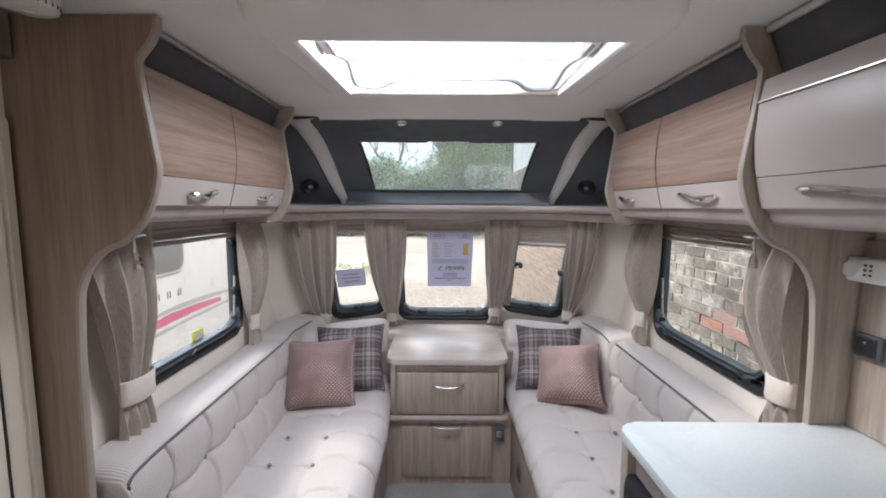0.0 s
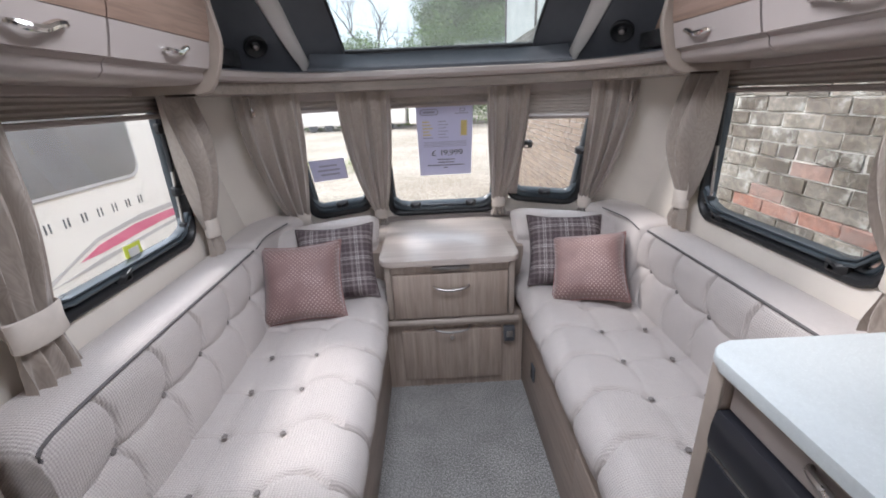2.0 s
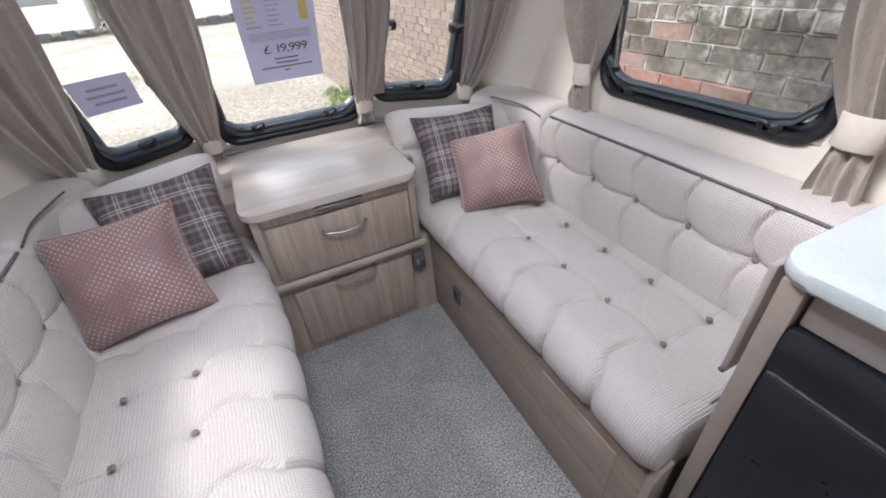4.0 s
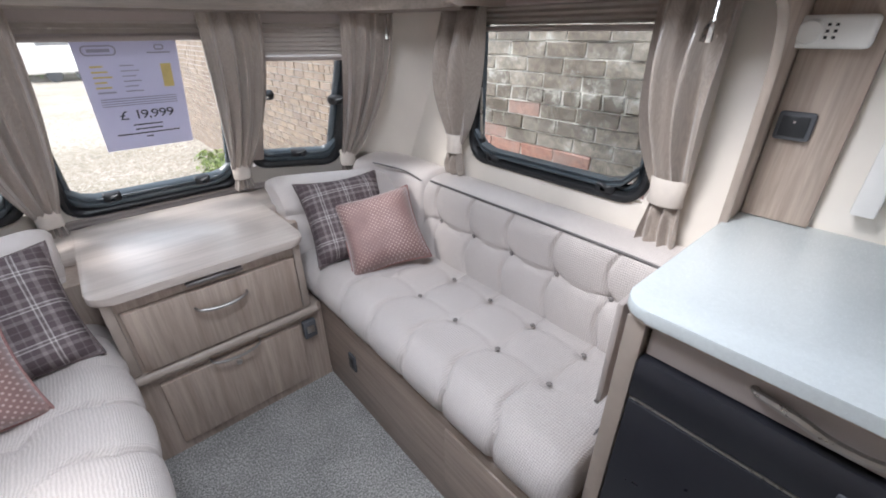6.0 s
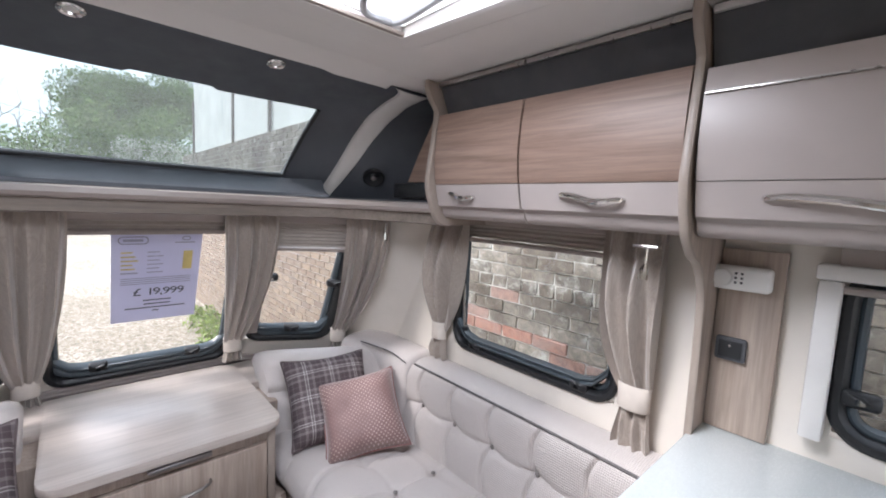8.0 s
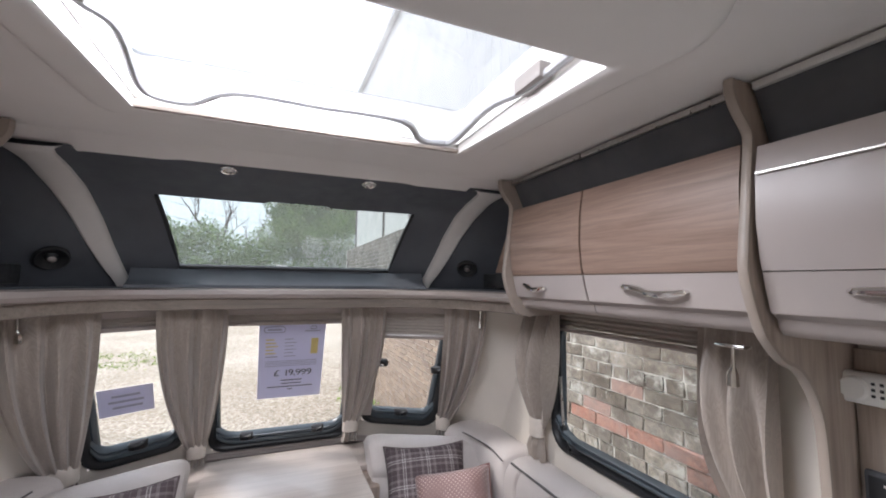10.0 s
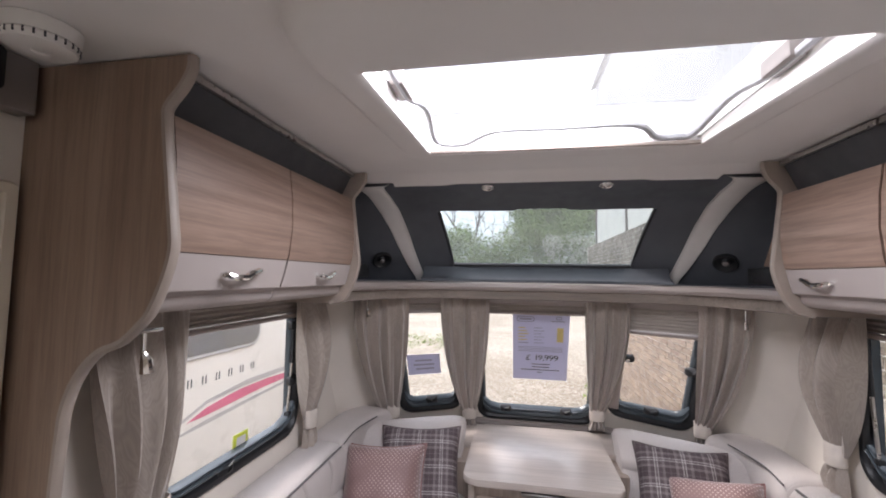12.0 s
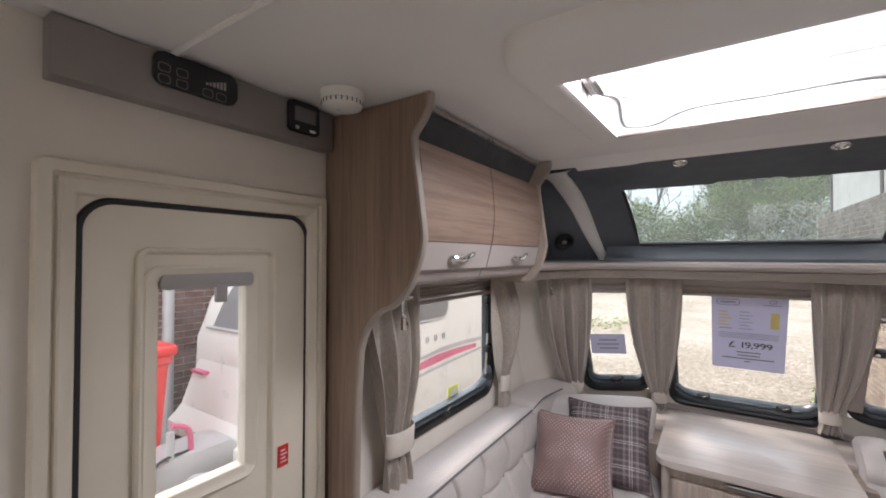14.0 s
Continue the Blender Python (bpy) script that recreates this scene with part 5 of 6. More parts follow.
# ---- rooflight ----
rl = thing("rooflight", (0, 1.5, CEIL), "rooflight with white frame, clear dome and bent opening bar", "rooflight", "", "structure")
CP = lambda u, v, d: (u, v, CEIL + d)
part("shaft", ring_section(CP, ROOF[0] - 0.004, ROOF[1] + 0.004, ROOF[2] - 0.004, ROOF[3] + 0.004, 0.02, [(0.0, 0.02), (0.008, 0.02), (-0.012, 0.13), (-0.02, 0.13)], 4), M_WHITE, rl, "white raised kerb")
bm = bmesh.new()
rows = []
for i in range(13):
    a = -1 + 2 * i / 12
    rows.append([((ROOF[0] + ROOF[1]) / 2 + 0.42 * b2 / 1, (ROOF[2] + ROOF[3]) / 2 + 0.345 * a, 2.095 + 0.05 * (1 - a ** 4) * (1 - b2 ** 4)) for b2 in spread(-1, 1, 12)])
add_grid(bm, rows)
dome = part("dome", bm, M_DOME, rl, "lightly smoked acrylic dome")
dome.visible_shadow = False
# one soft moulding: deep over the rolled blind, thinning towards the front
bm = bmesh.new()
outer = rounded_rect(-0.445, 0.465, 1.045, 1.87, 0.085, 8)
inner = rounded_rect(ROOF[0] + 0.002, ROOF[1] - 0.002, 1.228, ROOF[3] - 0.001, 0.006, 8)
rows = []
for f, k in ((0.0, -0.1), (0.0, 0.32), (0.04, 0.62), (0.12, 0.86), (0.28, 0.97), (0.55, 1.0), (0.8, 1.0), (0.93, 0.95), (1.0, 0.8), (1.0, -0.6)):
    loop = []
    for (xa, ya), (xb, yb) in zip(outer, inner):
        x, y = xa + (xb - xa) * f, ya + (yb - ya) * f
        fade = min(1, max(0, (y - 1.15) / 0.42))
        loop.append((x, y, CEIL - k * (0.043 - 0.0365 * fade * fade * (3 - 2 * fade))))
    rows.append(loop)
add_grid(bm, rows, close_v=True)
part("bezel", bm, M_CEIL, rl, "soft pale moulded bezel over the blind cassette")
M_BAR = plain("grey_coated_bar", (0.42, 0.42, 0.43), 0.45, scale=30, vary=0.08)
rod = [(-0.345, 1.20, 2.005), (-0.345, 1.40, 2.0), (-0.342, 1.47, 2.0), (-0.315, 1.53, 2.0), (-0.338, 1.72, 2.0), (-0.325, 1.785, 2.0), (-0.255, 1.792, 2.0), (-0.165, 1.70, 2.0), (0.0, 1.698, 2.0), (0.19, 1.70, 2.0), (0.272, 1.805, 2.0), (0.33, 1.812, 2.0), (0.362, 1.78, 2.0), (0.345, 1.56, 2.0), (0.368, 1.47, 2.0), (0.372, 1.40, 2.0), (0.372, 1.20, 2.005)]
rod = [(x, y - 0.022 if y > 1.3 else y, z - 0.008) for x, y, z in rod]
part("bail", tube(smooth_path(rod, 4), 0.0085, 8), M_BAR, rl, "bent grey metal opening bar")
for x in (-0.347, 0.372):
    part("bracket", box(x - 0.016, x + 0.016, 1.36, 1.45, 1.985, 2.018, 0.006), M_VALANCE, rl, "grey plastic bar clip")
part("rail_front", box(ROOF[0] - 0.005, ROOF[1] + 0.005, ROOF[3] - 0.012, ROOF[3] + 0.004, CEIL - 0.004, CEIL + 0.006, 0.002), M_EDGE, rl, "beige blind rail")

# ---- curtains ----
def drape_mat(name, c, rough=0.36):
    m, nt, b = node_mat(name, rough)
    v = coords(nt, (1, 1, 0.35))
    n = tex_noise(nt, v, 9, 2, 0.5, 3.0)
    w = nt.nodes.new("ShaderNodeMath")
    w.operation = "PINGPONG"
    w.inputs[1].default_value = 0.045
    nt.links.new(n, w.inputs[0])
    mr = nt.nodes.new("ShaderNodeMapRange")
    mr.inputs["From Max"].default_value = 0.045
    nt.links.new(w.outputs[0], mr.inputs[0])
    nt.links.new(ramp(nt, mr.outputs[0], [(0.0, shade(c, 0.89)), (1.0, shade(c, 1.08))]), b.inputs["Base Color"])
    b.inputs["Sheen Weight"].default_value = 0.3
    bump(nt, b, tex_noise(nt, coords(nt), 700, 2), 0.06, 0.0006)
    return m


M_DRAPE = drape_mat("taupe_satin", (0.37, 0.318, 0.275), 0.30)
M_TIE = plain("cream_tieback_cloth", (0.62, 0.56, 0.50), 0.8, scale=30, vary=0.05, grain=0.3, grain_scale=500)


def curtain(a, b2, tie, n, w_tie, tail, folds, seed, label, curve=3.4, deepen=0.022):
    """A drawn-back curtain from the rail ends a and b2 to its tie, with a short gathered tail."""
    A, B, T, N = Vector(a), Vector(b2), Vector(tie), Vector(n).normalized()
    D = (B - A).normalized()
    rr = random.Random(seed)
    ph = rr.uniform(0, 6.28)
    th = thing("curtain", T - Vector((0, 0, tail)), label, "curtain", "tied-back curtains")
    def cloth(P0, P1, w0, w1, amp, nv, power, top):
        bm = bmesh.new()
        rows = []
        ns = 44
        for i in range(nv + 1):
            v = i / nv
            e = v ** power
            w = w0 + (w1 - w0) * e
            c = P0.lerp(P1, v)
            lateral = P0.lerp(P1, e)
            cen = Vector((lateral.x, lateral.y, c.z)) if top else c
            if top:
                # the cloth follows the slope of the wall
                cen = Vector((lateral.x, lateral.y, c.z))
            am = amp[0] + (amp[1] - amp[0]) * v + amp[2] * math.sin(math.pi * v)
            front, backr = [], []
            for j in range(ns + 1):
                s = j / ns
                wob = 0.5 * math.sin(5 * v + 3 * s + ph)
                off = am * (math.cos(2 * math.pi * folds * s + ph + wob) * 0.7 + 0.3 * math.cos(2 * math.pi * (folds * 1.7) * s + 2 * ph + 2 * v))
                x = (s - 0.5) * w
                front.append(cen + D * x + N * (off + am + 0.006))
                backr.append(cen + D * x)
            rows.append(front + backr[::-1])
        vs = add_grid(bm, rows, close_v=True)
        cap_loop(bm, vs[0])
        cap_loop(bm, vs[-1])
        return bm
    mid = (A + B) / 2
    w0 = (B - A).length
    part("drape", cloth(mid, T, w0, w_tie, (0.012, 0.004, deepen * 1.5), 30, curve, True), M_DRAPE, th, "taupe satin cloth with moire sheen")
    bm = bmesh.new()
    rows = []
    U = Vector((0, 0, 1))
    for z, k in ((0.040, 0.98), (0.036, 1.05), (0.0, 1.0), (-0.030, 1.03), (-0.034, 0.96)):
        rows.append([T + U * z + N * 0.014 + D * (w_tie * 0.54 * k * math.cos(t)) + N * (0.026 * k * math.sin(t)) for t in [2 * math.pi * q / 20 for q in range(20)]])
    add_grid(bm, rows, close_v=True)
    part("tieback", bm, M_TIE, th, "cream cloth tieback band")
    E0 = T - U * 0.028
    E1 = T - U * tail
    part("tail", cloth(E0, E1, w_tie * 0.9, w_tie * 1.25, (0.010, 0.014, 0.006), 14, 1.0, False), M_DRAPE, th, "gathered satin tail")
    return th


CL = "taupe moire satin curtain tied back with a cream band"
RZ = 1.514
curtain((0.945, 1.325, RZ), (0.945, 1.495, RZ), (0.962, 1.378, 1.04), (-1, 0, 0), 0.085, 0.165, 2.6, 1, CL, 2.2)
curtain((0.955, 2.075, RZ), (0.955, 2.275, RZ), (0.965, 2.225, 1.02), (-1, 0, 0), 0.07, 0.125, 2.2, 2, CL)
curtain((-0.95, 1.275, RZ), (-0.95, 1.525, RZ), (-0.955, 1.425, 1.02), (1, 0, 0), 0.12, 0.19, 3.4, 3, CL, 1.6, 0.014)
curtain((-0.955, 2.08, RZ), (-0.955, 2.27, RZ), (-0.965, 2.215, 1.0), (1, 0, 0), 0.07, 0.14, 2.2, 4, CL)


def fc(x, z, d=-0.05):
    p = front_at(x, z, 0)
    return (p[0], p[1] + d, p[2])


for i, (xa, xb, xt, zt, w) in enumerate(((-0.875, -0.645, -0.80, 0.85, 0.10), (-0.495, -0.245, -0.385, 0.80, 0.075), (0.225, 0.435, 0.335, 0.845, 0.075), (0.68, 0.85, 0.785, 0.875, 0.07))):
    a, b2 = Vector(fc(xa, 1.49, -0.045)), Vector(fc(xb, 1.49, -0.045))
    t = fc(xt, zt, -0.035)
    nn = (b2 - a).cross(Vector((0, 0, 1)))
    if nn.y > 0:
        nn = -nn
    curtain(a, b2, t, nn, w, 0.085, 4, 10 + i, CL, 1.9, 0.014)


# cream blind guide beside the narrow window
bm = bmesh.new()
gz = spread(0.90, 1.47, 8)
add_grid(bm, [[front_at(u, z, d) for u, d in ((0.396, -0.016), (0.396, -0.026), (0.402, -0.030), (0.434, -0.030), (0.440, -0.026), (0.440, -0.016))] for z in gz], close_v=True)
tagged(part("trim_blind_guide", bm, M_LIP), "taupe upright blind guide beside the narrow window", "trim", "", "structure")


# chrome curtain-rail ends with pulls
def rail_pull(x, y, z):
    t = thing("curtain_pull", (x, y, z), "chrome curtain rail end with a hanging pull", "curtain pull", "curtain pulls")
    part("plate", box(x - 0.014, x + 0.014, y - 0.03, y + 0.03, z - 0.008, z, 0.003), M_CHROME, t)
    part("stem", tube([(x, y, z - 0.006), (x, y, z - 0.05)], 0.004, 8), M_CHROME, t)
    part("pull", tube([(x, y, z - 0.045), (x + 0.003, y + 0.004, z - 0.06), (x + 0.004, y + 0.006, z - 0.085)], [0.004, 0.010, 0.012], 8), M_CHROME, t)


rail_pull(0.80, 1.325, 1.4895)
rail_pull(-0.80, 1.26, 1.4895)
rail_pull(0.80, 2.44, 1.487)
rail_pull(-0.80, 2.44, 1.487)

# ---- cushions ----
def tartan_mat():
    m, nt, b = node_mat("grey_tartan_wool", 0.95, 0, 0.2)
    tc = nt.nodes.new("ShaderNodeTexCoord")
    sp = nt.nodes.new("ShaderNodeSeparateXYZ")
    nt.links.new(tc.outputs["Object"], sp.inputs[0])
    def bands(out):
        mm = nt.nodes.new("ShaderNodeMath")
        mm.operation = "PINGPONG"
        mm.inputs[1].default_value = 0.052
        nt.links.new(out, mm.inputs[0])
        mr = nt.nodes.new("ShaderNodeMapRange")
        mr.inputs["From Max"].default_value = 0.052
        nt.links.new(mm.outputs[0], mr.inputs[0])
        r = ramp(nt, mr.outputs[0], [(0.0, (0.20, 0.17, 0.17)), (0.06, (0.20, 0.17, 0.17)), (0.065, (0.68, 0.64, 0.62)), (0.13, (0.68, 0.64, 0.62)), (0.135, (0.15, 0.12, 0.125)), (0.42, (0.15, 0.12, 0.125)), (0.425, (0.30, 0.26, 0.26)), (0.62, (0.30, 0.26, 0.26)), (0.625, (0.11, 0.085, 0.09)), (0.95, (0.11, 0.085, 0.09)), (1.0, (0.24, 0.21, 0.21))])
        return r
    c = blend(nt, bands(sp.outputs[0]), bands(sp.outputs[1]), 0.5, "MIX")
    v = coords(nt)
    f = tex_noise(nt, v, 900, 2)
    c = blend(nt, c, ramp(nt, f, [(0.3, (0.75,) * 3), (0.7, (1.1,) * 3)]), 1.0)
    nt.links.new(c, b.inputs["Base Color"])
    bump(nt, b, f, 0.5, 0.001)
    return m


def rose_mat():
    m, nt, b = node_mat("rose_satin_with_dots", 0.58)
    tc = nt.nodes.new("ShaderNodeTexCoord")
    mp = nt.nodes.new("ShaderNodeMapping")
    mp.inputs["Rotation"].default_value = (0, 0, radians(45))
    mp.inputs["Scale"].default_value = (80, 80, 0)
    nt.links.new(tc.outputs["Object"], mp.inputs[0])
    vo = nt.nodes.new("ShaderNodeTexVoronoi")
    vo.inputs["Scale"].default_value = 1.0
    vo.inputs["Randomness"].default_value = 0.08
    nt.links.new(mp.outputs[0], vo.inputs["Vector"])
    dots = ramp(nt, vo.outputs["Distance"], [(0.18, (1, 1, 1)), (0.27, (0, 0, 0))])
    n = tex_noise(nt, coords(nt), 7, 3)
    base = ramp(nt, n, [(0.3, (0.185, 0.105, 0.098)), (0.7, (0.265, 0.160, 0.148))])
    patch = ramp(nt, tex_noise(nt, coords(nt), 5.5, 2), [(0.40, (0.12, 0.12, 0.12)), (0.58, (0.9, 0.9, 0.9))])
    dots = blend(nt, dots, patch, 1.0)
    nt.links.new(blend(nt, base, (0.58, 0.45, 0.42), dots, "MIX"), b.inputs["Base Color"])
    b.inputs["Sheen Weight"].default_value = 0.4
    bump(nt, b, dots, 0.25, 0.001)
    return m


M_TARTAN, M_ROSE = tartan_mat(), rose_mat()
M_ROSEPIPE = plain("rose_cord", (0.28, 0.15, 0.14), 0.6, scale=150, vary=0.25, grain=0.6, grain_scale=400)
M_TARTANPIPE = plain("tartan_edge", (0.13, 0.10, 0.10), 0.9, scale=60, vary=0.3)


def cushion(centre, u, v, size, thick, mat, edge, label, group, seed):
    U = Vector(u).normalized()
    Vv = Vector(v)
    Vv = (Vv - U * Vv.dot(U)).normalized()
    N = U.cross(Vv)
    m = Matrix((U, Vv, N)).transposed().to_4x4()
    m.translation = Vector(centre)
    t = new("cushion")
    t.matrix_world = m
    tagged(t, label, "cushion", group)
    rr = random.Random(seed)
    a1, a2 = rr.uniform(0, 6), rr.uniform(0, 6)
    n = 26
    def surf(i, j, sgn):
        p, q = -1 + 2 * i / n, -1 + 2 * j / n
        # edges drawn in between the corners
        k = 1 - 0.10 * (1 - q * q) * abs(p) ** 3
        l = 1 - 0.10 * (1 - p * p) * abs(q) ** 3
        h = max(0, (1 - p ** 4) * (1 - q ** 4)) ** 0.55
        h *= 1 + 0.16 * math.sin(2.3 * p + a1) * math.cos(2.1 * q + a2)
        h += 0.03 * math.sin(7 * p + 4 * q + a1) * (1 - max(abs(p), abs(q))) * 0.6
        return (p * k * size / 2, q * l * size / 2, sgn * thick / 2 * h)
    bm = bmesh.new()
    add_grid(bm, [[surf(i, j, 1) for j in range(n + 1)] for i in range(n + 1)])
    add_grid(bm, [[surf(i, j, -1) for j in range(n + 1)] for i in range(n + 1)])
    me = finish(bm, "cover", mat)
    ob = new("cover", me)
    ob.parent = t
    loop = [surf(i, 0, 0) for i in range(n)] + [surf(n, j, 0) for j in range(n)] + [surf(n - i, n, 0) for i in range(n)] + [surf(0, n - j, 0) for j in range(n + 1)]
    pp = new("piping", finish(add_tube(bmesh.new(), loop, 0.0045, 6), "piping", edge))
    pp.parent = t
    tagged(pp, "corded edge")
    return t


TL, RLb = "grey and plum tartan wool scatter cushion", "rose satin scatter cushion with woven dots and corded edge"
cushion((0.58, 2.50, 0.715), (1, -0.16, 0.0), (0.12, 0.60, 0.78), 0.37, 0.14, M_TARTAN, M_TARTANPIPE, TL, "tartan cushions", 1)
cushion((0.638, 2.335, 0.685), (0.90, -0.38, 0.16), (0.05, 0.72, 0.70), 0.335, 0.18, M_ROSE, M_ROSEPIPE, RLb, "rose cushions", 2)
cushion((-0.545, 2.48, 0.715), (1, 0.12, 0.02), (-0.05, 0.58, 0.80), 0.38, 0.14, M_TARTAN, M_TARTANPIPE, TL, "tartan cushions", 3)
cushion((-0.66, 2.30, 0.70), (1, 0.12, 0.03), (0.0, 0.56, 0.82), 0.36, 0.18, M_ROSE, M_ROSEPIPE, RLb, "rose cushions", 4)

# ---- papers in the windows ----
M_PAPER = plain("lilac_white_paper", (0.60, 0.60, 0.80), 0.8, scale=6, vary=0.03)
M_INK = plain("dark_ink", (0.07, 0.07, 0.09), 0.8, scale=50, vary=0.1)
M_GREYINK = plain("grey_ink", (0.34, 0.34, 0.45), 0.8, scale=50, vary=0.1)
M_YELLOW = plain("yellow_print", (0.62, 0.50, 0.20), 0.8, scale=40, vary=0.1)


def pane_quad(u0, u1, v0, v1, d, thick=0.0):
    bm = bmesh.new()
    us = spread(u0, u1, 6)
    f = [[front_at(u, v, d) for v in spread(v0, v1, 4)] for u in us]
    add_grid(bm, f)
    return bm


def text_mesh(text, size, place):
    cu = bpy.data.curves.new("words", "FONT")
    cu.body, cu.size, cu.align_x = text, size, "CENTER"
    cu.resolution_u = 3
    ob = bpy.data.objects.new("words", cu)
    scene.collection.objects.link(ob)
    me = bpy.data.meshes.new_from_object(ob.evaluated_get(bpy.context.evaluated_depsgraph_get()))
    bpy.data.objects.remove(ob)
    for v in me.vertices:
        v.co = Vector(place(v.co.x, v.co.y))
    return me


SX0, SX1, SZ0, SZ1 = -0.128, 0.168, 1.012, 1.395
sheet = thing("price_sheet", front_at(0.02, SZ0, 0.02), "lilac-white printed price sheet taped inside the window", "sign")
part("paper", pane_quad(SX0, SX1, SZ0, SZ1, 0.020), M_PAPER, sheet)
SQ = lambda a, b2, c, d: pane_quad(SX0 + a * 0.296, SX0 + b2 * 0.296, SZ1 - d * 0.383, SZ1 - c * 0.383, 0.0185)
for u0, u1, v0, v1 in ((SX0 + 0.02, SX0 + 0.115, SZ1 - 0.042, SZ1 - 0.010), (SX0 + 0.225, SX0 + 0.255, SZ1 - 0.028, SZ1 - 0.010)):
    part("emblem_ring", ring_section(lambda u, v, d: front_at(u, v, d + 0.0185), u0, u1, v0, v1, (v1 - v0) / 2 - 0.001, [(0, 0), (0, -0.0006), (0.004, -0.0006), (0.004, 0)], 6), M_GREYINK, sheet, "grey oval emblem outline")
part("emblem_line", SQ(0.68, 0.92, 0.088, 0.10), M_GREYINK, sheet, "grey emblem line")
part("emblem_line", SQ(0.12, 0.33, 0.055, 0.082), M_GREYINK, sheet, "grey emblem line")
for r in range(6):
    part("print_line", SQ(0.10, 0.22 + 0.03 * (r % 3), 0.19 + 0.045 * r, 0.205 + 0.045 * r), M_YELLOW if r < 5 else M_GREYINK, sheet, "yellow printed line")
    part("print_line", SQ(0.38, 0.52 + 0.04 * (r % 2), 0.19 + 0.045 * r, 0.20 + 0.045 * r), M_GREYINK, sheet, "grey printed line")
part("print_block", SQ(0.79, 0.90, 0.19, 0.40), M_YELLOW, sheet, "yellow printed chart")
for r in range(4):
    part("print_line", SQ(0.10, 0.90, 0.48 + 0.022 * r, 0.488 + 0.022 * r), M_GREYINK, sheet, "grey printed line")
for a, b2, c in ((0.35, 0.68, 0.745), (0.36, 0.67, 0.79), (0.15, 0.86, 0.835), (0.46, 0.54, 0.875)):
    part("print_line", SQ(a, b2, c, c + 0.012), M_INK, sheet, "dark printed line")
for i, (ch, cx) in enumerate((("£", -0.062), ("1", -0.018), ("9", 0.003), (",", 0.019), ("9", 0.036), ("9", 0.061), ("9", 0.086))):
    me = text_mesh(ch, 0.046, lambda x, y: front_at(0.018 + cx * 1.02 + x * 1.25, 1.132 + y, 0.0178))
    me.materials.append(M_INK)
    ob = new("price_character", me)
    ob.parent = sheet
    ob.matrix_parent_inverse = Matrix.Translation(-sheet.location)
    tagged(ob, "bold dark price figure")
nt2 = thing("notice", front_at(-0.63, 1.03, 0.02), "small lilac notice taped inside the narrow window", "sign")
part("paper", pane_quad(-0.70, -0.535, 1.035, 1.155, 0.020), M_PAPER, nt2)
for a, b2, z in ((-0.66, -0.575, 1.115), (-0.67, -0.565, 1.09), (-0.66, -0.57, 1.065)):
    part("print_line", pane_quad(a, b2, z, z + 0.010, 0.0185), M_GREYINK, nt2, "blue-grey printed line")
lab = thing("window_label", (-1.02, 1.9, 1.0), "yellow-green safety label on the side window", "label")
part("card", box(-1.024, -1.021, 1.83, 1.905, 0.985, 1.06, 0.001), plain("lime_print", (0.62, 0.68, 0.08), 0.6), lab)
part("print", box(-1.0205, -1.019, 1.845, 1.89, 1.0, 1.048), M_WHITE, lab, "white printed field")

# ---- ceiling and door details ----
bm = bmesh.new()
bmesh.ops.create_cone(bm, cap_ends=True, segments=32, radius1=0.047, radius2=0.05, depth=0.022, matrix=pose(-0.83, 1.075, CEIL - 0.012))
sd = thing("smoke_alarm", (-0.83, 1.075, CEIL - 0.045), "round white smoke alarm on the ceiling", "alarm")
part("base", bm, M_WHITE, sd)
bm = bmesh.new()
prof = [(0.044, -0.022), (0.047, -0.027), (0.044, -0.036), (0.034, -0.040), (0.012, -0.040), (0.010, -0.037), (0.001, -0.037)]
add_grid(bm, [[(-0.83 + r * math.cos(2 * math.pi * k / 32), 1.075 + r * math.sin(2 * math.pi * k / 32), CEIL + h) for k in range(32)] for r, h in prof], close_v=True)
part("cover", bm, M_WHITE, sd, "ribbed white cover")
for k in range(24):
    a = 2 * math.pi * k / 24
    c, s = math.cos(a), math.sin(a)
    part("vent_slot", tube([(-0.83 + 0.0462 * c, 1.075 + 0.0462 * s, CEIL - 0.024), (-0.83 + 0.0462 * c, 1.075 + 0.0462 * s, CEIL - 0.032)], 0.0016, 5), M_DARKBAND, sd)
tagged(part("trim_ceiling", tube([(-W, 0.775, CEIL), (W, 0.775, CEIL)], 0.008, 8), M_CEIL), "thin rounded ceiling joint strip", "trim", "", "structure")

cp = thing("control_panel", (-0.955, 0.79, 1.90), "black touch control panel with outlined icons", "control panel")
part("case", prism(rounded_rect(0.740, 0.892, 1.908, 1.968, 0.014), "x", -0.958, -0.945, 0.004), M_BLACK, cp)
for y, z in ((0.755, 1.938), (0.785, 1.938), (0.755, 1.917), (0.785, 1.917), (0.832, 1.916), (0.858, 1.916)):
    part("icon", ring_section(lambda u, v, d: (-0.945 + 0.0 - d, u, v), y - 0.010, y + 0.010, z - 0.008, z + 0.008, 0.003, [(0, 0), (0, -0.0008), (0.0009, -0.0008), (0.0009, 0)], 2), M_VALANCE, cp, "thin grey icon outline")
for k in range(6):
    part("level_bar", box(-0.946, -0.9435, 0.828 + 0.007 * k, 0.832 + 0.007 * k, 1.932, 1.936 + 0.0025 * k), M_GREYSTRIPE, cp, "pale level bar")
tp = thing("thermostat", (-0.955, 1.03, 1.89), "black wall control with dark screen", "control panel")
part("case", prism(rounded_rect(1.020, 1.105, 1.896, 1.968, 0.006), "x", -0.958, -0.944, 0.003), M_BLACK, tp)
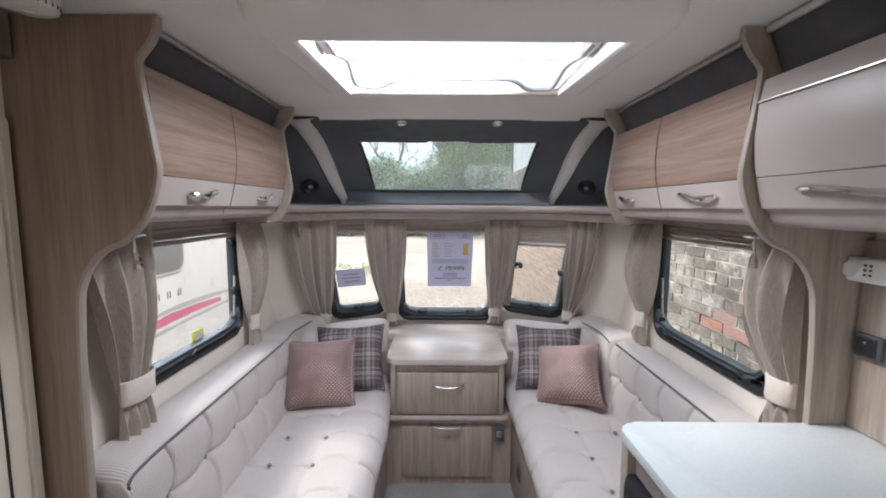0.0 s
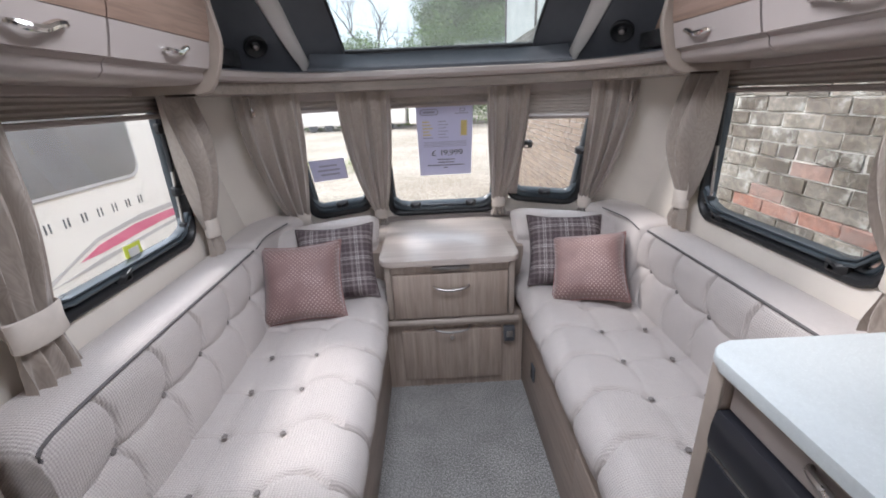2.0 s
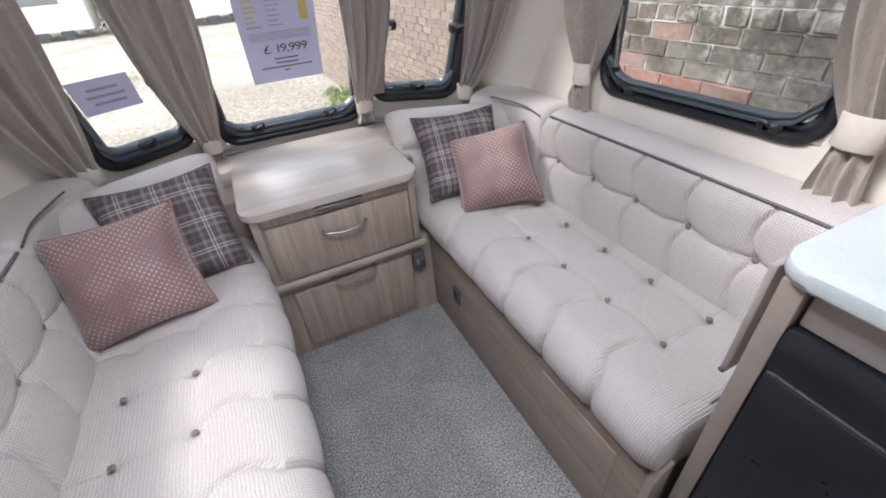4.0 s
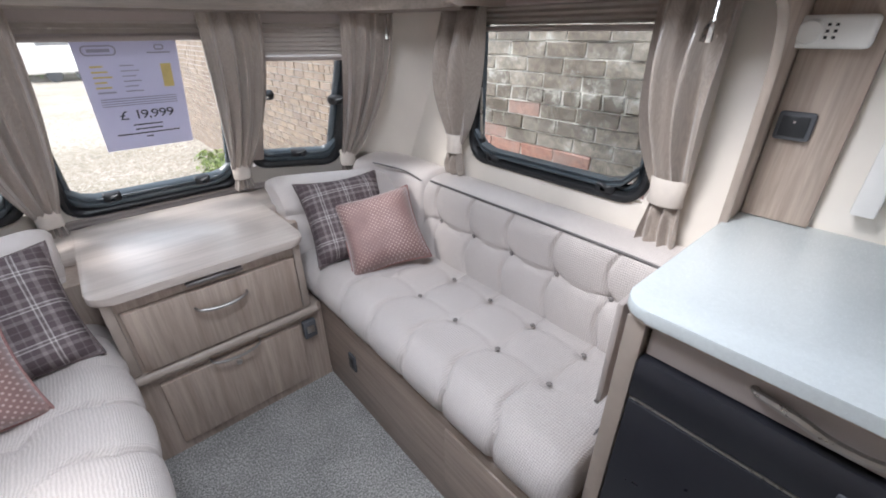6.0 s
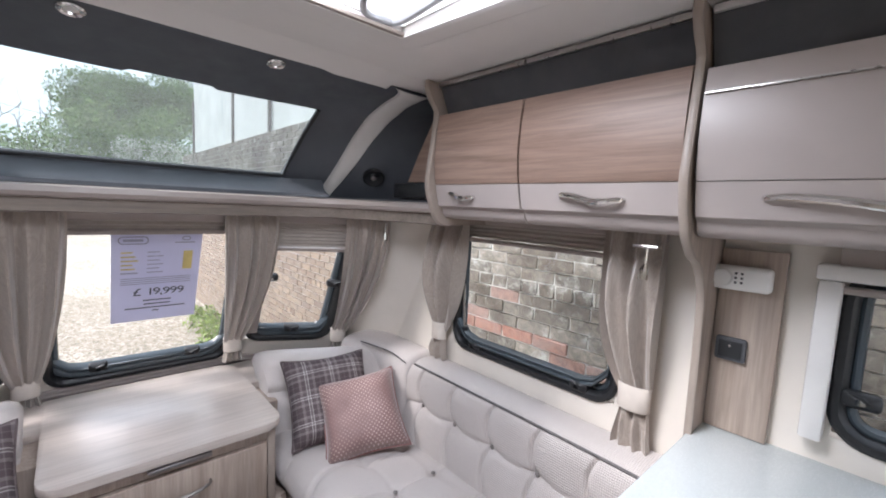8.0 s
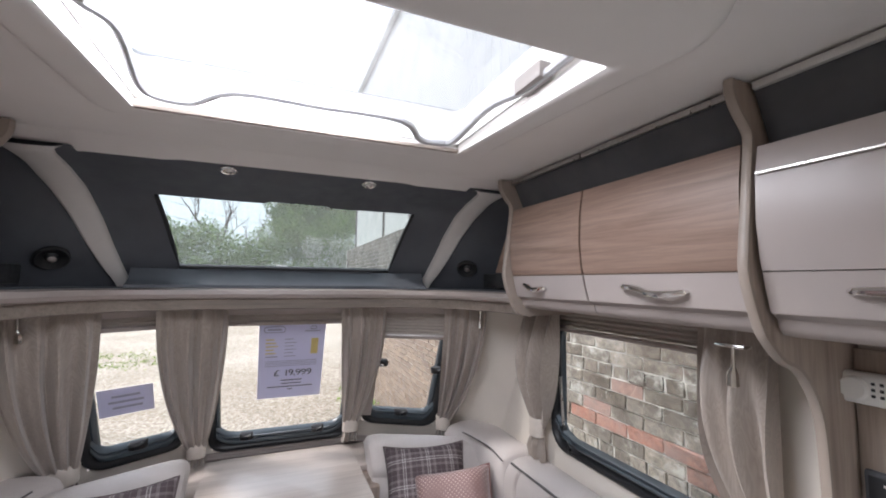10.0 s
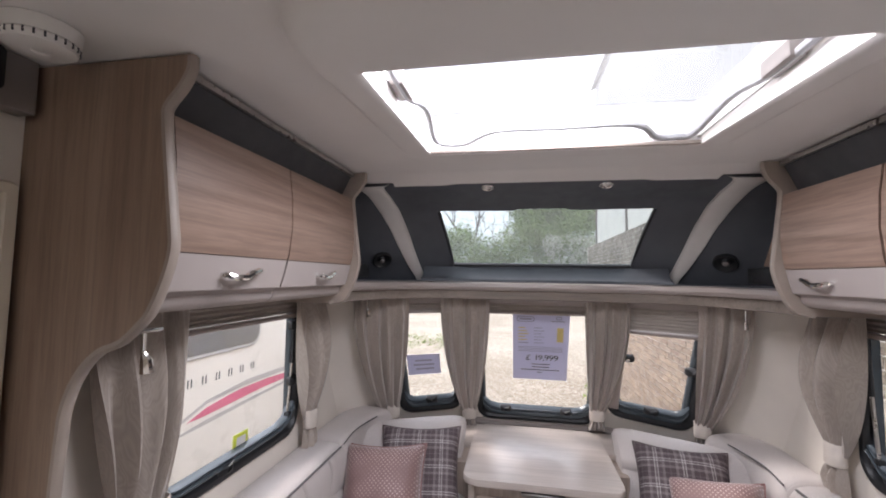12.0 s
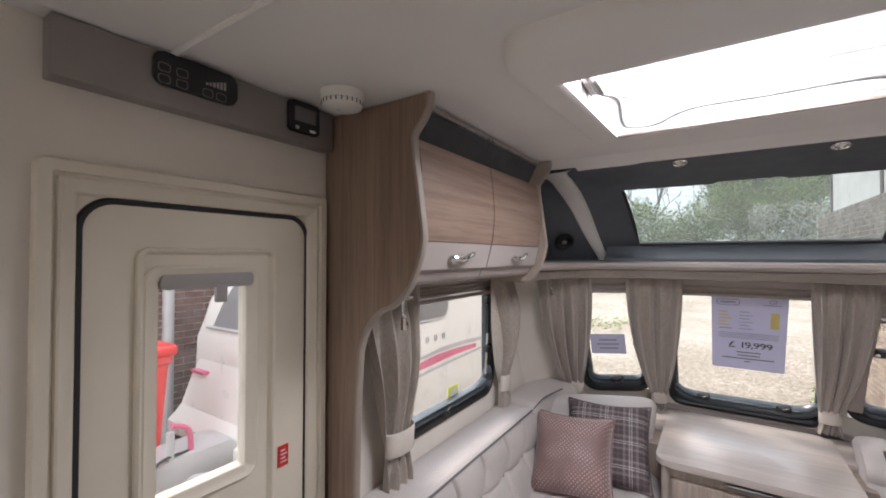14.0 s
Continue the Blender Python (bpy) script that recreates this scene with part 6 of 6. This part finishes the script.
part("screen", box(-0.945, -0.9425, 1.032, 1.093, 1.920, 1.955, 0.001), M_VANGLASS, tp, "dark glass screen")
part("key", box(-0.945, -0.942, 1.034, 1.044, 1.900, 1.909, 0.002), M_GREYSTRIPE, tp, "small grey key")
part("key", box(-0.945, -0.942, 1.075, 1.092, 1.900, 1.906, 0.001), M_WHITE, tp, "pale mark")
rd = thing("door_label", (-W, 1.04, 1.09), "small red safety label on the door", "label")
part("card", box(-W - 0.0005, -W + 0.003, 1.032, 1.060, 1.085, 1.135), M_REDBIN, rd)
for k in range(4):
    part("print_line", box(-W + 0.003, -W + 0.004, 1.038, 1.055 - 0.004 * (k % 2), 1.095 + 0.009 * k, 1.098 + 0.009 * k), M_WHITE, rd, "white printed line")
# alarm details
bm = bmesh.new()
bmesh.ops.create_cone(bm, cap_ends=True, segments=24, radius1=0.023, radius2=0.019, depth=0.01, matrix=pose(0.934, 1.196, 1.421, 0, -90, 0))
part("grille", bm, M_WHITE, al, "round sensor grille")
for k in range(3):
    for q in range(2):
        part("lamp_dot", box(0.936, 0.9385, 1.154 + 0.012 * q, 1.159 + 0.012 * q, 1.409 + 0.011 * k, 1.414 + 0.011 * k), M_BLACK, al, "dark indicator dot")
# plinth socket
ps = thing("socket", (0.36, 2.19, 0.2), "small dark socket in the sofa plinth", "socket")
part("plate", box(0.355, 0.3652, 2.165, 2.215, 0.19, 0.27, 0.004), M_DARKBAND, ps)
part("insert", box(0.352, 0.3555, 2.178, 2.202, 0.21, 0.25, 0.002), M_BLACK, ps)

# ---- old brick wall beside the caravan ----
BX = 1.72
bw = tagged(part("wall_brick", box(BX - 0.011, BX + 0.22, -6.0, 12.0, GZ, 2.42), M_MORTAR), "old weathered brick wall with pale lime mortar joints", "wall", "", "structure")
random.seed(5)
def brick_mesh(name, mat, length, seed):
    rr = random.Random(seed)
    bm = add_box(bmesh.new(), -0.02, 0.05, -length / 2, length / 2, -0.0325, 0.0325, 0.003, 1)
    for v in bm.verts:
        v.co += Vector((rr.uniform(-0.004, 0.004), rr.uniform(-0.0045, 0.0045), rr.uniform(-0.004, 0.004)))
    return finish(bm, name, mat, False)


stock = {}
for mname, mat in (("weathered", M_BRICK), ("red", M_RED), ("tan", M_TAN)):
    for length in (0.213, 0.10):
        stock[(mname, length)] = [brick_mesh("brick", mat, length, k * 7 + int(length * 100)) for k in range(4)]
COURSE = 0.074
reds = [(2.62, 0.90, 0.26, 0.16), (2.02, 0.77, 0.22, 0.085)]
count = 0
far = {"weathered": [], "tan": []}
row = 0
z = GZ + 0.04
while z < 2.40:
    y = -1.0 + (0.112 if row % 2 else 0.0)
    while y < 11.8:
        head = row % 6 == 5
        length = 0.10 if head else 0.213
        yc = y + length / 2
        near = 1.25 <= yc <= 4.3 and 0.25 < z < 1.62
        isred = any(abs(yc - a) < c and abs(z - b2) < d for a, b2, c, d in reds) and random.random() < 0.6 or random.random() < 0.015
        if near and count < 300:
            mn = "red" if isred else "weathered"
            ob = new("brick", random.choice(stock[(mn, length)]))
            ob.location = (BX + random.uniform(-0.004, 0.004), yc, z)
            ob.rotation_euler = (random.uniform(-0.012, 0.012), 0, random.uniform(-0.01, 0.01))
            ob.parent = bw
            count += 1
        else:
            far["tan" if (yc > 4.6 and z < 1.5) else "weathered"].append((yc, z, length))
        y += length + 0.012
    row += 1
    z += COURSE
for key, mat in (("weathered", M_BRICK), ("tan", M_TAN)):
    V, F = [], []
    for yc, zc, length in far[key]:
        i = len(V)
        j = random.uniform(-0.003, 0.002)
        for dx, dy, dz in ((0.03, -1, -1), (0.03, 1, -1), (0.03, 1, 1), (0.03, -1, 1), (-0.021, -1, -1), (-0.021, 1, -1), (-0.021, 1, 1), (-0.021, -1, 1)):
            V.append((BX + j + dx, yc + dy * length / 2, zc + dz * 0.032))
        F += [(i + 4, i + 7, i + 6, i + 5), (i, i + 4, i + 5, i + 1), (i + 3, i + 2, i + 6, i + 7), (i, i + 3, i + 7, i + 4), (i + 1, i + 5, i + 6, i + 2)]
    me = bpy.data.meshes.new("bricks")
    me.from_pydata(V, [], F)
    me.materials.append(mat)
    ob = new("brickwork", me)
    ob.parent = bw
    tagged(ob, "rows of worn bricks", "", "", "stuff")
# house bricks, joined
V, F = [], []
z, row = GZ + 0.04, 0
while z < 3.2:
    y = 0.6 + (0.11 if row % 2 else 0)
    while y < 4.6:
        i = len(V)
        for dx, dy, dz in ((-0.02, 0, -1), (-0.02, 1, -1), (-0.02, 1, 1), (-0.02, 0, 1), (0.012, 0, -1), (0.012, 1, -1), (0.012, 1, 1), (0.012, 0, 1)):
            V.append((HX + dx, y + dy * 0.213, z + dz * 0.032))
        F += [(i + 4, i + 5, i + 6, i + 7), (i, i + 1, i + 5, i + 4), (i + 3, i + 7, i + 6, i + 2), (i, i + 4, i + 7, i + 3), (i + 1, i + 2, i + 6, i + 5)]
        y += 0.225
    z += 0.075
    row += 1
me = bpy.data.meshes.new("bricks")
me.from_pydata(V, [], F)
me.materials.append(red_brick_mat("brown_brick", (0.13, 0.062, 0.046), (0.20, 0.095, 0.07), True))
ob = new("brickwork", me)
ob.parent = hw
ob.matrix_parent_inverse = Matrix.Translation(-hw.location)
tagged(ob, "rows of brown bricks", "", "", "stuff")
